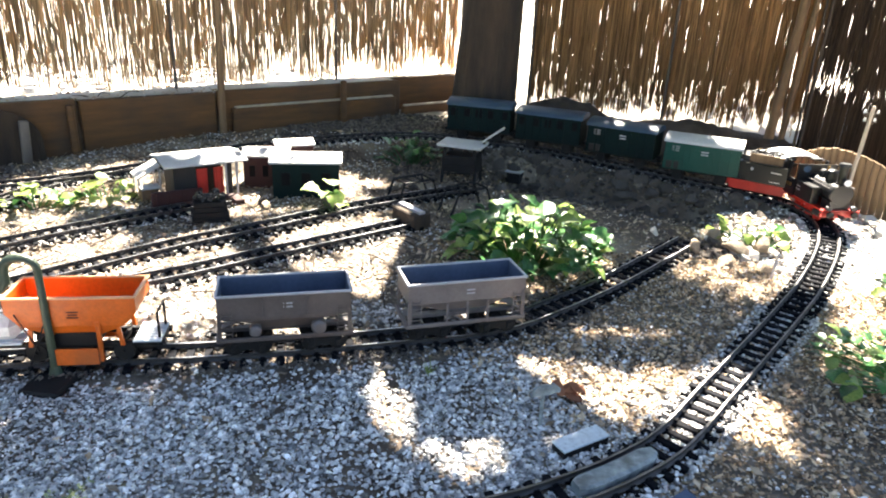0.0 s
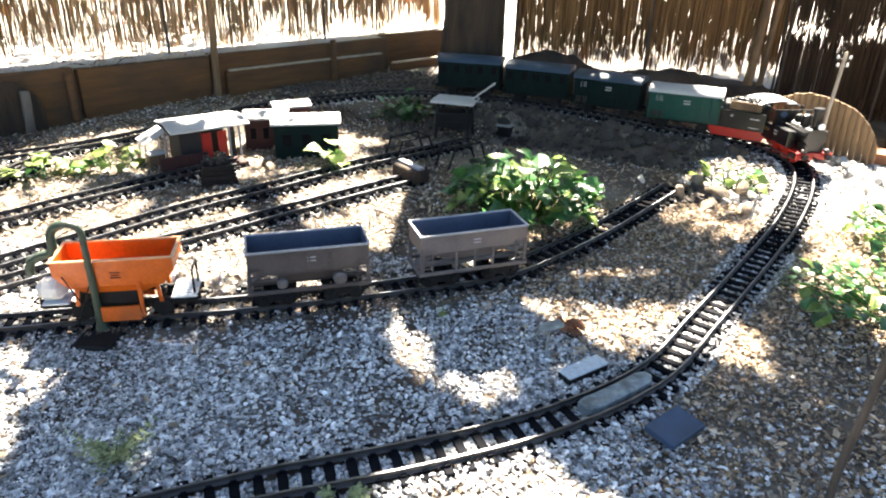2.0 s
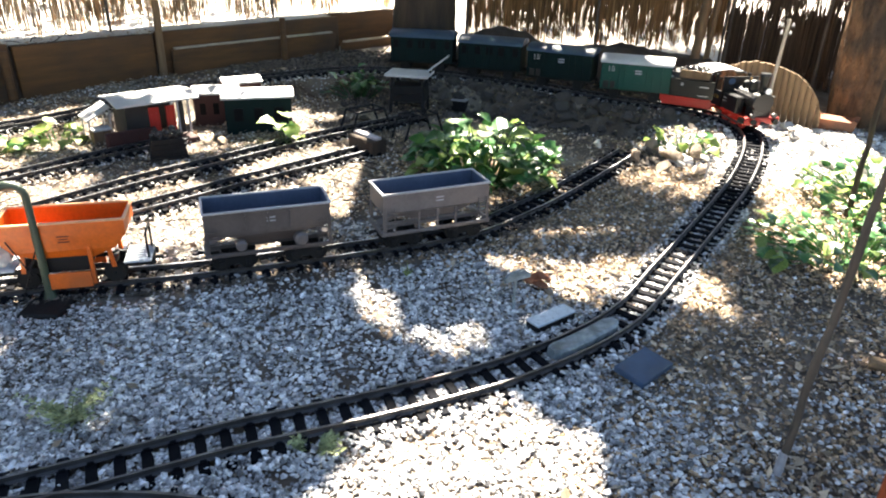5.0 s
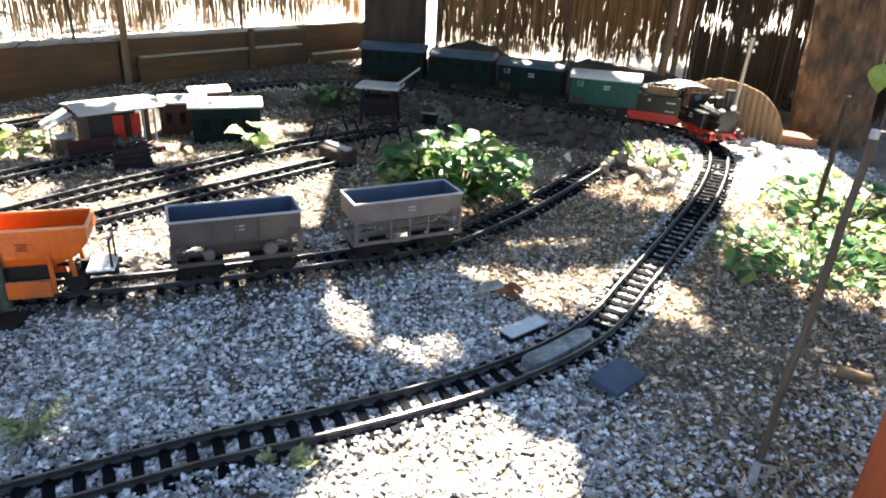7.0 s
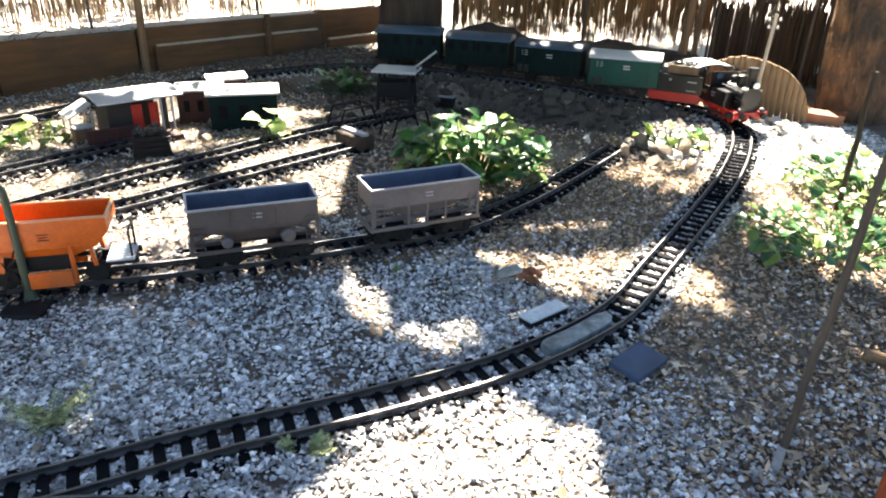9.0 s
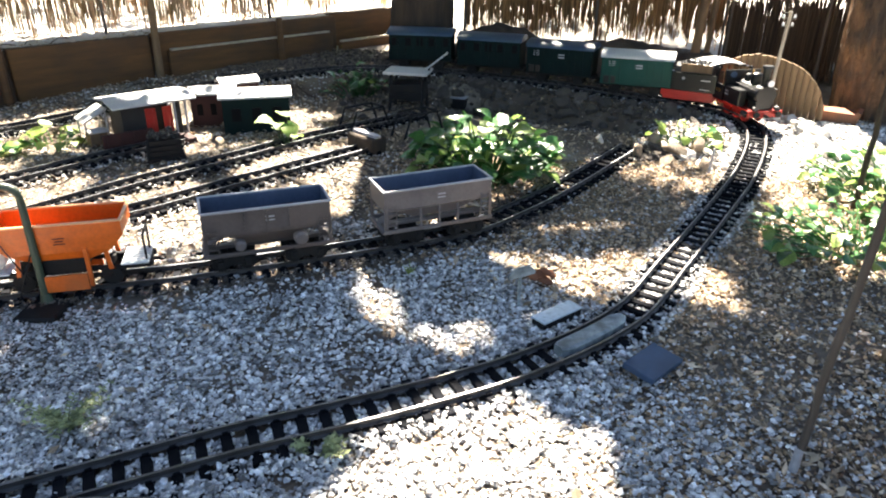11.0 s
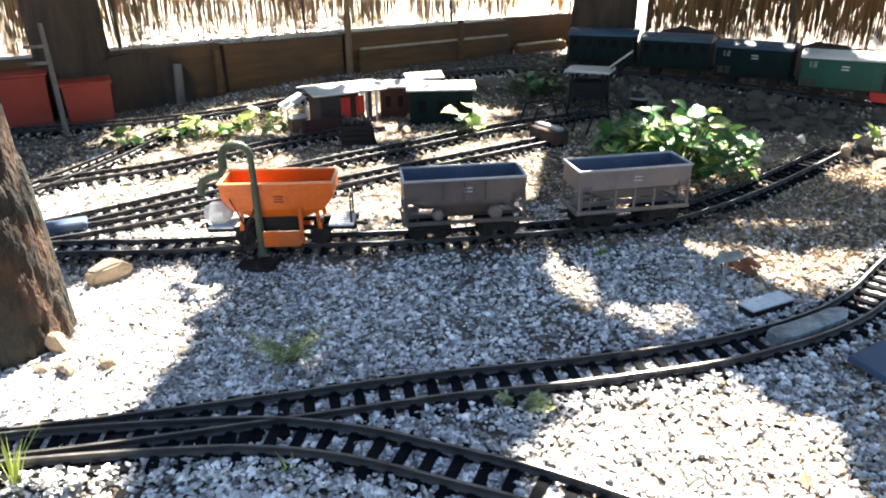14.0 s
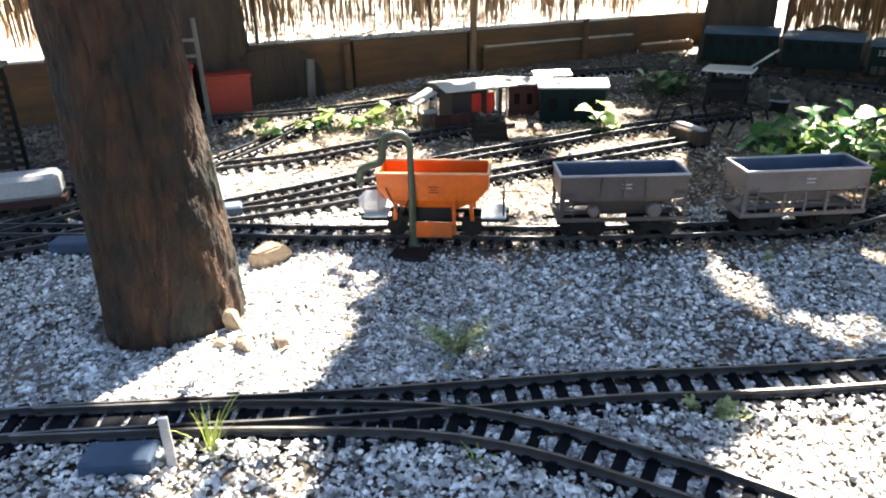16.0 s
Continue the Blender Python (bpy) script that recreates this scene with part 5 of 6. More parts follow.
o.matrix_basis = pose(0.291, 0.754, 0.012, 6, 3, 44)


def rail_pad():
    pts = [p for p in curve_points(MAIN, 0.008) if 0.165 < p.x < 0.275 and p.y < 1.2]
    bm = bmesh.new()
    rows = []
    for i, p in enumerate(pts):
        d = (pts[min(i + 1, len(pts) - 1)] - pts[max(i - 1, 0)]).normalized()
        n2 = Vector((-d.y, d.x, 0))
        e = min(i, len(pts) - 1 - i)
        w = 0.0138 * (0.55 if e == 0 else 0.85 if e == 1 else 1)
        rows.append([bm.verts.new(p + n2 * a + Vector((0, 0, b))) for a, b in ((-w, -0.010), (-w, 0.0015), (-w * 0.7, 0.004), (w * 0.7, 0.004), (w, 0.0015), (w, -0.010))])
    for a, b in zip(rows, rows[1:]):
        for j in range(6):
            bm.faces.new((a[j], a[(j + 1) % 6], b[(j + 1) % 6], b[j]))
    bm.faces.new(rows[0])
    bm.faces.new(rows[-1][::-1])
    bmesh.ops.recalc_face_normals(bm, faces=bm.faces[:])
    t = tagged(part("uncoupling_ramp", bm, M_PAD), "pale grey-green plastic ramp between the rails", "ramp")
    return t


rail_pad()

# ---- sticks and posts ----
for label, foot, tip, r0, r1, mat, cat in (
        ("thin dark cane among the ivy leaves", (0.866, 1.317, -0.01), (0.875, 1.33, 0.29), 0.006, 0.005, M_BARK, "cane"),):
    bm = bmesh.new()
    a, b = Vector(foot), Vector(tip)
    rng = random.Random(int(a.x * 1000))
    pts = [a.lerp(b, k / 7) + Vector((rng.uniform(-.002, .002), rng.uniform(-.002, .002), 0)) for k in range(8)]
    tube(bm, pts, [r0 + (r1 - r0) * k / 7 + (0.0006 if k % 2 else 0) for k in range(8)], 9)
    tagged(part(cat, bm, mat), label, cat)


def telegraph_pole():
    t = thing("telegraph_pole", pose(1.006, 2.078, ground_z(1.006, 2.078)), "thin pale model telegraph pole with white insulators", "pole")
    bm = bmesh.new()
    tube(bm, [(0, 0, -0.02), (0.004, 0, 0.10), (0.009, 0, 0.20), (0.014, 0, 0.305)], [0.0062, 0.0058, 0.0054, 0.0048], 9)
    part("shaft", bm, M_PALEWOOD, t)
    for z, w in ((0.284, 0.042), (0.262, 0.034)):
        bm = bmesh.new()
        box(bm, (0.013, 0.003, z), (w, 0.004, 0.005), 0.0006)
        arm = part("cross_arm", bm, M_CANE, t)
        for sx in (-1, 1):
            bm = bmesh.new()
            cyl(bm, (0.013 + sx * (w / 2 - 0.004), 0.003, z + 0.002), (0.013 + sx * (w / 2 - 0.004), 0.003, z + 0.011), 0.0038, 0.0026, 10)
            part("insulator", bm, M_WHITE, arm, "white insulator")
    return t


def signal_post():
    t = thing("signal_post", pose(-1.446, 1.531, 0.0), "thin grey signal post with two short arms", "signal post")
    bm = bmesh.new()
    tube(bm, [(0, 0, -0.01), (-0.006, 0.005, 0.10), (-0.011, 0.010, 0.20), (-0.016, 0.014, 0.30)], [0.0075, 0.0068, 0.0064, 0.0058], 9)
    part("shaft", bm, M_GREYWOOD, t)
    for z in (0.246, 0.205):
        bm = bmesh.new()
        box(bm, (-0.028, -0.012, z), (0.046, 0.004, 0.008), 0.0008, Matrix.Rotation(radians(28), 4, "Z"))
        part("arm", bm, M_GREYWOOD, t)
    return t


telegraph_pole()
signal_post()
long_cane = tagged(new("cane"), "long dark cane with a pale foot leaning over the gravel", "cane")
bm = bmesh.new()
rng = random.Random(2)
tube(bm, [Vector((0.393, 0.5655, 0.035)).lerp(Vector((0.415, 0.572, 0.398)), k / 9) + Vector((rng.uniform(-.0015, .0015), 0, 0)) for k in range(10)], [0.0043 - 0.0006 * k / 9 + (0.0005 if k % 3 == 0 else 0) for k in range(10)], 10)
part("shaft", bm, M_CANE, long_cane)
bm = bmesh.new()
tube(bm, [(0.3915, 0.565, -0.012), (0.392, 0.565, 0.01), (0.393, 0.5655, 0.036)], [0.0038, 0.0051, 0.0046], 10)
part("foot", bm, M_RIM, long_cane, "pale worn foot")
bm = bmesh.new()
tube(bm, [(0.415, 0.572, 0.397), (0.4155, 0.572, 0.405)], [0.0044, 0.0038], 10)
part("tip", bm, M_RIM, long_cane, "pale cut tip")
bm = bmesh.new()
box(bm, (0, 0, 0.28), (0.042, 0.042, 0.60), 0.003)
o = tagged(part("painted_post", bm, M_POST), "upright square post with worn orange-red paint", "post")
o.matrix_basis = pose(0.480, 0.485, -0.02, 0, 0, 20)
bm = bmesh.new()
box(bm, (0, 0, 0.065), (0.026, 0.014, 0.15), 0.003)
o = tagged(part("short_post", bm, M_GREYWOOD), "short pale weathered post against the boards", "post")
o.matrix_basis = pose(-1.345, 1.925, 0.0, 0, 3, 45)
bm = bmesh.new()
box(bm, (0, 0, 0.026), (0.009, 0.005, 0.065), 0.001)
o = tagged(part("marker_post", bm, M_RIM), "small pale grey marker post beside the turnout", "post")
o.matrix_basis = pose(-0.622, 0.352, 0.0, 0, 0, 30)
sign = thing("track_sign", pose(0.129, 0.912, ground_z(0.129, 0.912), 0, 0, 12), "small pale grey sign with a gabled top on a thin stake", "sign")
bm = bmesh.new()
box(bm, (0, 0, 0.030), (0.0048, 0.003, 0.078), 0.0006)
part("stake", bm, M_PAD, sign)
bm = bmesh.new()
prism(bm, [(-0.021, 0.060), (-0.010, 0.072), (0.012, 0.076), (0.022, 0.068), (0.021, 0.063), (-0.019, 0.055)], -0.0065, -0.002)
part("board", bm, M_PAD, sign)
bm = bmesh.new()
box(bm, (0, 0, 0.03), (0.004, 0.003, 0.07))
o = tagged(part("stake", bm, M_RIM), "thin pale stake beside the flat stones", "stake")
o.matrix_basis = pose(0.642, 1.535, 0.0, 0, 4, 0)
bm = bmesh.new()
cyl(bm, (-0.022, 0, 0), (0.022, 0, 0), 0.010, 0.008, 12)
o = tagged(part("log", bm, M_LOGWOOD), "short brown log on the gravel", "log")
o.matrix_basis = pose(0.63, 0.765, 0.012, 0, 0, -30)


# ---- yard buildings ----
def engine_shed():
    t = thing("engine_shed", pose(-0.765, 1.80, 0.0, 0, 0, 40), "small engine shed with red doors and a pale overhanging roof", "shed")
    for x, y, sx, sy in ((0, 0.055, 0.18, 0.006), (-0.09, 0, 0.006, 0.116), (-0.055, -0.055, 0.064, 0.006), (0.083, -0.055, 0.014, 0.006)):
        bm = bmesh.new()
        box(bm, (x, y, 0.056), (sx, sy, 0.125), 0.001)
        part("wall", bm, M_WALLGREY, t)
    for x, a in ((-0.006, -8), (0.046, 14)):
        bm = bmesh.new()
        box(bm, (0, 0, 0.054), (0.032, 0.005, 0.10), 0.001)
        for k in (-0.008, 0.008):
            box(bm, (k, -0.0032, 0.054), (0.002, 0.002, 0.096))
        d = part("door", bm, M_RED, t, "red plank door")
        d.matrix_basis = pose(x, -0.058, 0, 0, 0, a)
    bm = bmesh.new()
    prism(bm, [(-0.085, 0.120), (0.0, 0.132), (0.085, 0.120), (0.085, 0.125), (0.0, 0.138), (-0.085, 0.125)], -0.135, 0.125, Matrix.Rotation(radians(90), 4, "Z"))
    part("roof", bm, M_ROOF, t, "pale low-pitched roof")
    for x in (0.105, 0.07):
        bm = bmesh.new()
        cyl(bm, (x, -0.06, 0), (x, -0.06, 0.122), 0.004, seg=8)
        part("porch_post", bm, M_RIM, t)
    bm = bmesh.new()
    box(bm, (0.03, -0.10, 0.008), (0.14, 0.07, 0.018), 0.002)
    part("platform", bm, M_BROWNRED, t)
    for ob in t.children:
        ob.matrix_basis = Matrix.Diagonal((0.82, 0.9, 0.86, 1)) @ ob.matrix_basis
    return t


engine_shed()


def small_house(m, label, wall, sx, sy, h, pitch, over):
    t = thing("model_building", m, label, "building", "yard buildings")
    bm = bmesh.new()
    box(bm, (0, 0, h / 2 - 0.004), (sx, sy, h + 0.008), 0.0015)
    w = part("wall", bm, wall, t)
    for k in range(3):
        for s in (-1, 1):
            bm = bmesh.new()
            box(bm, (-sx * 0.3 + sx * 0.3 * k, s * (sy / 2 + 0.0005), h * 0.55), (sx * 0.13, 0.002, h * 0.36))
            part("window", bm, M_PANE, w, "dark window pane")
    bm = bmesh.new()
    prism(bm, [(-sy / 2 - over, h), (0, h + pitch), (sy / 2 + over, h), (sy / 2 + over, h + 0.005), (0, h + pitch + 0.006), (-sy / 2 - over, h + 0.005)], -sx / 2 - over, sx / 2 + over, Matrix.Rotation(radians(90), 4, "Z"))
    part("roof", bm, M_ROOF, t, "pale roof")
    return t


small_house(pose(-0.500, 1.905, 0, 0, 0, 14), "dark green model building with a pale roof", M_DKGREEN, 0.178, 0.11, 0.096, 0.012, 0.008)
small_house(pose(-0.635, 1.965, 0, 0, 0, 14), "dark red model building beside the green one", M_BROWNRED, 0.12, 0.10, 0.088, 0.010, 0.006)
small_house(pose(-0.60, 2.10, 0, 0, 0, 30), "low brown model building behind the yard", M_BROWNRED, 0.11, 0.06, 0.085, 0.012, 0.005)


def lean_to():
    """An open store against the shed: sloping pale roof on posts over a brown crate, with a low red-brown wall."""
    t = thing("lean_to", pose(-0.900, 1.775, 0.0, 0, 0, 40), "open lean-to store with a pale sloping roof beside the shed", "shed")
    bm = bmesh.new()
    box(bm, (0, 0, 0), (0.095, 0.10, 0.005), 0.001, Matrix.Translation((0.0, 0.0, 0.088)) @ Matrix.Rotation(radians(-24), 4, "Y"))
    part("roof", bm, M_ROOF, t, "pale sloping roof sheet")
    for x, h in ((-0.035, 0.070), (0.038, 0.104)):
        for y in (-0.042, 0.042):
            bm = bmesh.new()
            cyl(bm, (x, y, -0.004), (x, y, h), 0.0035, seg=8)
            part("post", bm, M_RIM, t)
    bm = bmesh.new()
    box(bm, (-0.012, -0.075, 0.022), (0.06, 0.045, 0.048), 0.002)
    part("crate", bm, M_LOGWOOD, t, "brown wooden crate")
    bm = bmesh.new()
    box(bm, (-0.008, -0.078, 0.0495), (0.068, 0.052, 0.007), 0.003)
    part("crate_cover", bm, M_ROOF, t, "pale cover")
    t.scale = (0.72, 0.8, 0.8)
    return t


lean_to()
bm = bmesh.new()
box(bm, (0, 0, 0.022), (0.125, 0.010, 0.052), 0.002)
for k in range(4):
    box(bm, (-0.048 + 0.032 * k, -0.006, 0.024), (0.006, 0.004, 0.050))
o = tagged(part("low_wall", bm, M_BROWNRED), "low red-brown wall in front of the engine shed", "wall")
o.matrix_basis = pose(-0.772, 1.688, 0.0, 0, 0, 38)


def coal_stage():
    t = thing("coal_stage", pose(-0.662, 1.632, 0, 0, 0, 25), "black wooden coal stage with lumps on top", "coal stage")
    bm = bmesh.new()
    prism(bm, [(-0.045, 0.0), (0.045, 0.0), (0.036, 0.052), (-0.036, 0.052)], -0.03, 0.03)
    part("bunker", bm, M_DARK, t)
    for k in range(4):
        bm = bmesh.new()
        box(bm, (0, -0.032, 0.008 + 0.013 * k), (0.084 - 0.005 * k, 0.003, 0.010))
        part("plank", bm, M_DARK, t)
    rng = random.Random(8)
    bm = bmesh.new()
    for _ in range(40):
        s = rng.uniform(0.005, 0.010)
        ball(bm, (rng.uniform(-.034, .034), rng.uniform(-.026, .026), 0.054 + rng.uniform(0, .012)), (s, s * 0.8, s * 0.7), 1)
    tagged(part("coal", bm, M_COAL, t), kind="stuff")
    return t


coal_stage()


def coaling_tower():
    t = thing("coaling_tower", pose(-0.085, 2.12, 0.0, 0, 0, -12), "dark timber coaling tower with a pale flat top", "tower")
    for sx in (-1, 1):
        for sy in (-1, 1):
            bm = bmesh.new()
            cyl(bm, (sx * 0.052, sy * 0.035, -0.004), (sx * 0.045, sy * 0.03, 0.115), 0.005, seg=8)
            part("leg", bm, M_DARK, t)
    bm = bmesh.new()
    box(bm, (0, 0, 0.118), (0.135, 0.095, 0.008), 0.001)
    part("top", bm, M_ROOF, t, "pale flat top")
    bm = bmesh.new()
    box(bm, (0, 0, 0.062), (0.105, 0.072, 0.05), 0.002)
    part("bin", bm, M_DARK, t)
    bm = bmesh.new()
    box(bm, (0.085, 0.01, 0.150), (0.085, 0.020, 0.005), m=Matrix.Translation((0.085, 0.01, 0.150)) @ Matrix.Rotation(radians(-38), 4, "Y") @ Matrix.Translation((-0.085, -0.01, -0.150)))
    part("chute", bm, M_ROOF, t, "tilted pale chute plank")
    bm = bmesh.new()
    box(bm, (0.062, 0.01, 0.12), (0.006, 0.006, 0.05))
    part("chute_post", bm, M_DARK, t)
    for k in range(3):
        bm = bmesh.new()
        cyl(bm, (-0.052, -0.036, 0.03 + 0.025 * k), (0.052, -0.036, 0.04 + 0.025 * k), 0.002, seg=6)
        part("brace", bm, M_DARK, t)
    return t


coaling_tower()


def trestle(x, y, turn, label):
    t = thing("trestle_frame", pose(x, y, 0, 0, 0, turn), label, "frame")
    for s in (-1, 1):
        bm = bmesh.new()
        tube(bm, [(-0.07, s * 0.028, 0.0), (-0.045, s * 0.028, 0.062), (0.045, s * 0.028, 0.062), (0.07, s * 0.028, 0.0)], 0.0036, 6)
        part("side_frame", bm, M_DARK, t)
    for k in range(4):
        bm = bmesh.new()
        cyl(bm, (-0.045 + 0.03 * k, -0.028, 0.062), (-0.045 + 0.03 * k, 0.028, 0.062), 0.0025, seg=6)
        part("rung", bm, M_DARK, t)
    return t


trestle(-0.20, 1.90, 42, "dark metal trestle frame over the yard track")
trestle(-0.05, 1.86, 42, "dark metal trestle frame beside the coaling tower")


def bumper():
    t = thing("track_bumper", pose(-0.175, 1.700, 0, 0, 0, 43), "dark wooden bumper block at the end of the spur", "bumper")
    bm = bmesh.new()
    box(bm, (0, 0, 0.020), (0.05, 0.10, 0.046), 0.003)
    part("block", bm, M_BARK, t)
    bm = bmesh.new()
    box(bm, (0, 0, 0.046), (0.018, 0.095, 0.007), 0.001)
    part("rail_bar", bm, M_RIM, t, "pale bar across the top")
    return t


bumper()


def red_box(m, label, sx, sy, h):
    t = thing("red_box", m, label, "box", "red boxes")
    bm = bmesh.new()
    prism(bm, [(-sx / 2 + 0.006, 0), (sx / 2 - 0.006, 0), (sx / 2, h), (-sx / 2, h)], -sy / 2, sy / 2)
    part("body", bm, M_REDBOX, t)
    bm = bmesh.new()
    box(bm, (0, 0, h), (sx + 0.012, sy + 0.012, 0.008), 0.002)
    part("lid", bm, M_REDBOX, t, "red lid with a sunlit rim")
    return t


red_box(pose(-1.495, 1.700, 0.0, 0, 0, 40), "red plastic box with a lid on the soil", 0.125, 0.10, 0.125)
red_box(pose(-1.635, 1.628, 0.0, 0, 0, 38), "taller red plastic box next to the post", 0.12, 0.10, 0.155)
bm = bmesh.new()
prism(bm, [(0.17 * math.cos(a), 0.12 * math.sin(a) ** 0.8 + 0.06) for a in (radians(4 + 11.5 * k) for k in range(16))] + [(-0.17, -0.01), (0.17, -0.01)], -0.012, 0.012)
o = tagged(part("arched_board", bm, M_BARK), "dark weathered board with an arched top leaning on the planks", "board")
o.matrix_basis = pose(-1.435, 1.850, 0.0, -4, 0, 50)


def log_edging():
    """A half-round palisade of split logs, their tops cut to one smooth arch."""
    t = tagged(new("log_edging"), "half-round palisade of split brown logs at the curve", "edging", kind="structure")
    a, b, n = Vector((0.900, 2.205, 0.0)), Vector((1.135, 1.99, 0.0)), 17
    d, length = (b - a).normalized(), (b - a).length

    def arch(u):
        return 0.035 + 0.138 * math.sqrt(max(0.0, 1 - (1.75 * (u - 0.42)) ** 2)) if abs(u - 0.42) < 0.57 else 0.045

    r = length / n / 2 * 0.97
    outline = [(r * math.cos(c), r * 0.55 * math.sin(c)) for c in (radians(180 + 22.5 * j) for j in range(9))]
    for k in range(n):
        u = (k + 0.5) / n
        bm = bmesh.new()
        slip = random.uniform(-.002, .002)
        lo = [bm.verts.new((x, y, -0.02)) for x, y in outline]
        hi = [bm.verts.new((x, y, max(0.02, arch(u + x / length)) + 0.004 * y / r + slip)) for x, y in outline]
        bm.faces.new(lo[::-1])
        bm.faces.new(hi)
        for j in range(9):
            bm.faces.new((lo[j], lo[(j + 1) % 9], hi[(j + 1) % 9], hi[j]))
        bmesh.ops.recalc_face_normals(bm, faces=bm.faces[:])
        ob = part("split_log", bm, M_LOGWOOD, t)
        p = a + d * (length * u)
        ob.matrix_basis = Matrix.Translation(p + Vector((0, 0, ground_z(p.x, p.y)))) @ Matrix.Rotation(math.atan2(d.y, d.x), 4, "Z")
    return t


log_edging()
bm = bmesh.new()
prism(bm, [(-0.07, 0.0), (0.07, 0.0), (0.085, 0.055), (0.07, 0.058), (0.06, 0.05), (-0.06, 0.05), (-0.07, 0.058), (-0.085, 0.055)], -0.045, 0.045)
o = tagged(part("trough", bm, M_TERRA), "terracotta trough on the ground beside the edging", "trough")
o.matrix_basis = pose(1.190, 2.005, 0.0, 0, 0, -35) @ Matrix.Diagonal((0.72, 0.8, 0.8, 1))


# ---- things beyond the near trunk ----
def grey_engine():
    t = thing("grey_railcar", pose(-1.40, 0.850, 0.0, 0, 0, 38), "light grey model engine on a dark red frame", "locomotive")
    bm = bmesh.new()
    box(bm, (0, 0, 0.026), (0.20, 0.06, 0.014), 0.001)
    part("frame", bm, M_BROWNRED, t)
    bm = bmesh.new()
    box(bm, (0.03, 0, 0.056), (0.13, 0.062, 0.046), 0.008)
    part("hood", bm, M_GREYLOCO, t)
    bm = bmesh.new()
    box(bm, (-0.065, 0, 0.075), (0.065, 0.074, 0.085), 0.003)
    cab = part("cab", bm, M_DARK, t)
    for s in (-1, 1):
        bm = bmesh.new()
        box(bm, (-0.065, s * 0.0375, 0.092), (0.04, 0.002, 0.03))
        part("window", bm, M_SLATE, cab)
    for x in (-0.06, 0.05):
        wheelset(t, x, 0.015)
    return t


grey_engine()


def slatted_tower():
    t = thing("slatted_tower", pose(-1.605, 0.985, 0.0, 0, 0, 35), "dark slatted timber tower beside the yard", "tower")
    for sx in (-1, 1):
        for sy in (-1, 1):
            bm = bmesh.new()
            box(bm, (sx * 0.055, sy * 0.04, 0.12), (0.008, 0.008, 0.26))
            part("post", bm, M_DARK, t)
    for k in range(11):
        for sy in (-1, 1):
            bm = bmesh.new()
            box(bm, (0, sy * 0.045, 0.03 + 0.019 * k), (0.12, 0.003, 0.010))
            part("slat", bm, M_WALLGREY, t)
    bm = bmesh.new()
    box(bm, (0, 0, 0.253), (0.135, 0.105, 0.010), 0.001)
    part("roof", bm, M_BLUEROOF, t)
    return t


slatted_tower()
for label, m in (("blue-grey switch motor box beside the yard tracks", pose(-1.13, 0.735, 0.006, 0, 0, 20)), ("dark blue switch motor box beside the turnout", pose(-0.672, 0.338, -0.004, 0, 0, 22)), ("blue switch motor box where the yard tracks meet", pose(-0.985, 0.945, 0.006, 0, 0, 35))):
    bm = bmesh.new()
    box(bm, (0, 0, 0.010), (0.07, 0.036, 0.022), 0.003)
    box(bm, (0.0, 0.024, 0.005), (0.03, 0.016, 0.010), 0.002)
    o = tagged(part("switch_motor", bm, M_SLATE), label, "switch motor", "switch motors")
    o.matrix_basis = m


# ---- rocks ----
def rock_mesh(seed, n=16):
    """An angular stone: the hull of some points round a ball, its edges worn off."""
    bm = bmesh.new()
    rng = random.Random(seed)
    for _ in range(n):
        v = Vector((rng.gauss(0, 1), rng.gauss(0, 1), rng.gauss(0, 1))).normalized() * rng.uniform(0.75, 1.1)
        bm.verts.new(v)
    got = bmesh.ops.convex_hull(bm, input=bm.verts[:])
    bmesh.ops.delete(bm, geom=[g for g in got["geom_interior"] if isinstance(g, bmesh.types.BMVert)], context="VERTS")
    bmesh.ops.dissolve_limit(bm, angle_limit=radians(14), verts=bm.verts[:], edges=bm.edges[:])
    bmesh.ops.bevel(bm, geom=bm.edges[:], offset=0.10, segments=2, affect="EDGES", clamp_overlap=True)
    me = bpy.data.meshes.new("rock")
    bm.to_mesh(me)
    bm.free()
    return me


rock_meshes = [rock_mesh(k) for k in range(7)]
for me in rock_meshes:
    me.materials.append(M_ROCK)
white_meshes = [rock_mesh(40 + k) for k in range(5)]
for me in white_meshes:
    me.materials.append(M_WSTONE)
stone_meshes = [rock_mesh(20 + k) for k in range(5)]
for me in stone_meshes:
    me.materials.append(M_STONE)


def rock(x, y, z, s, me, label, group, name="rock"):
    ob = new(name, me)
    ob.matrix_basis = Matrix.Translation((x, y, z)) @ Euler((random.uniform(-.4, .4), random.uniform(-.4, .4), random.uniform(0, 6.28))).to_matrix().to_4x4() @ Matrix.Diagonal((*s, 1))
    return tagged(ob, label, "rock", group)


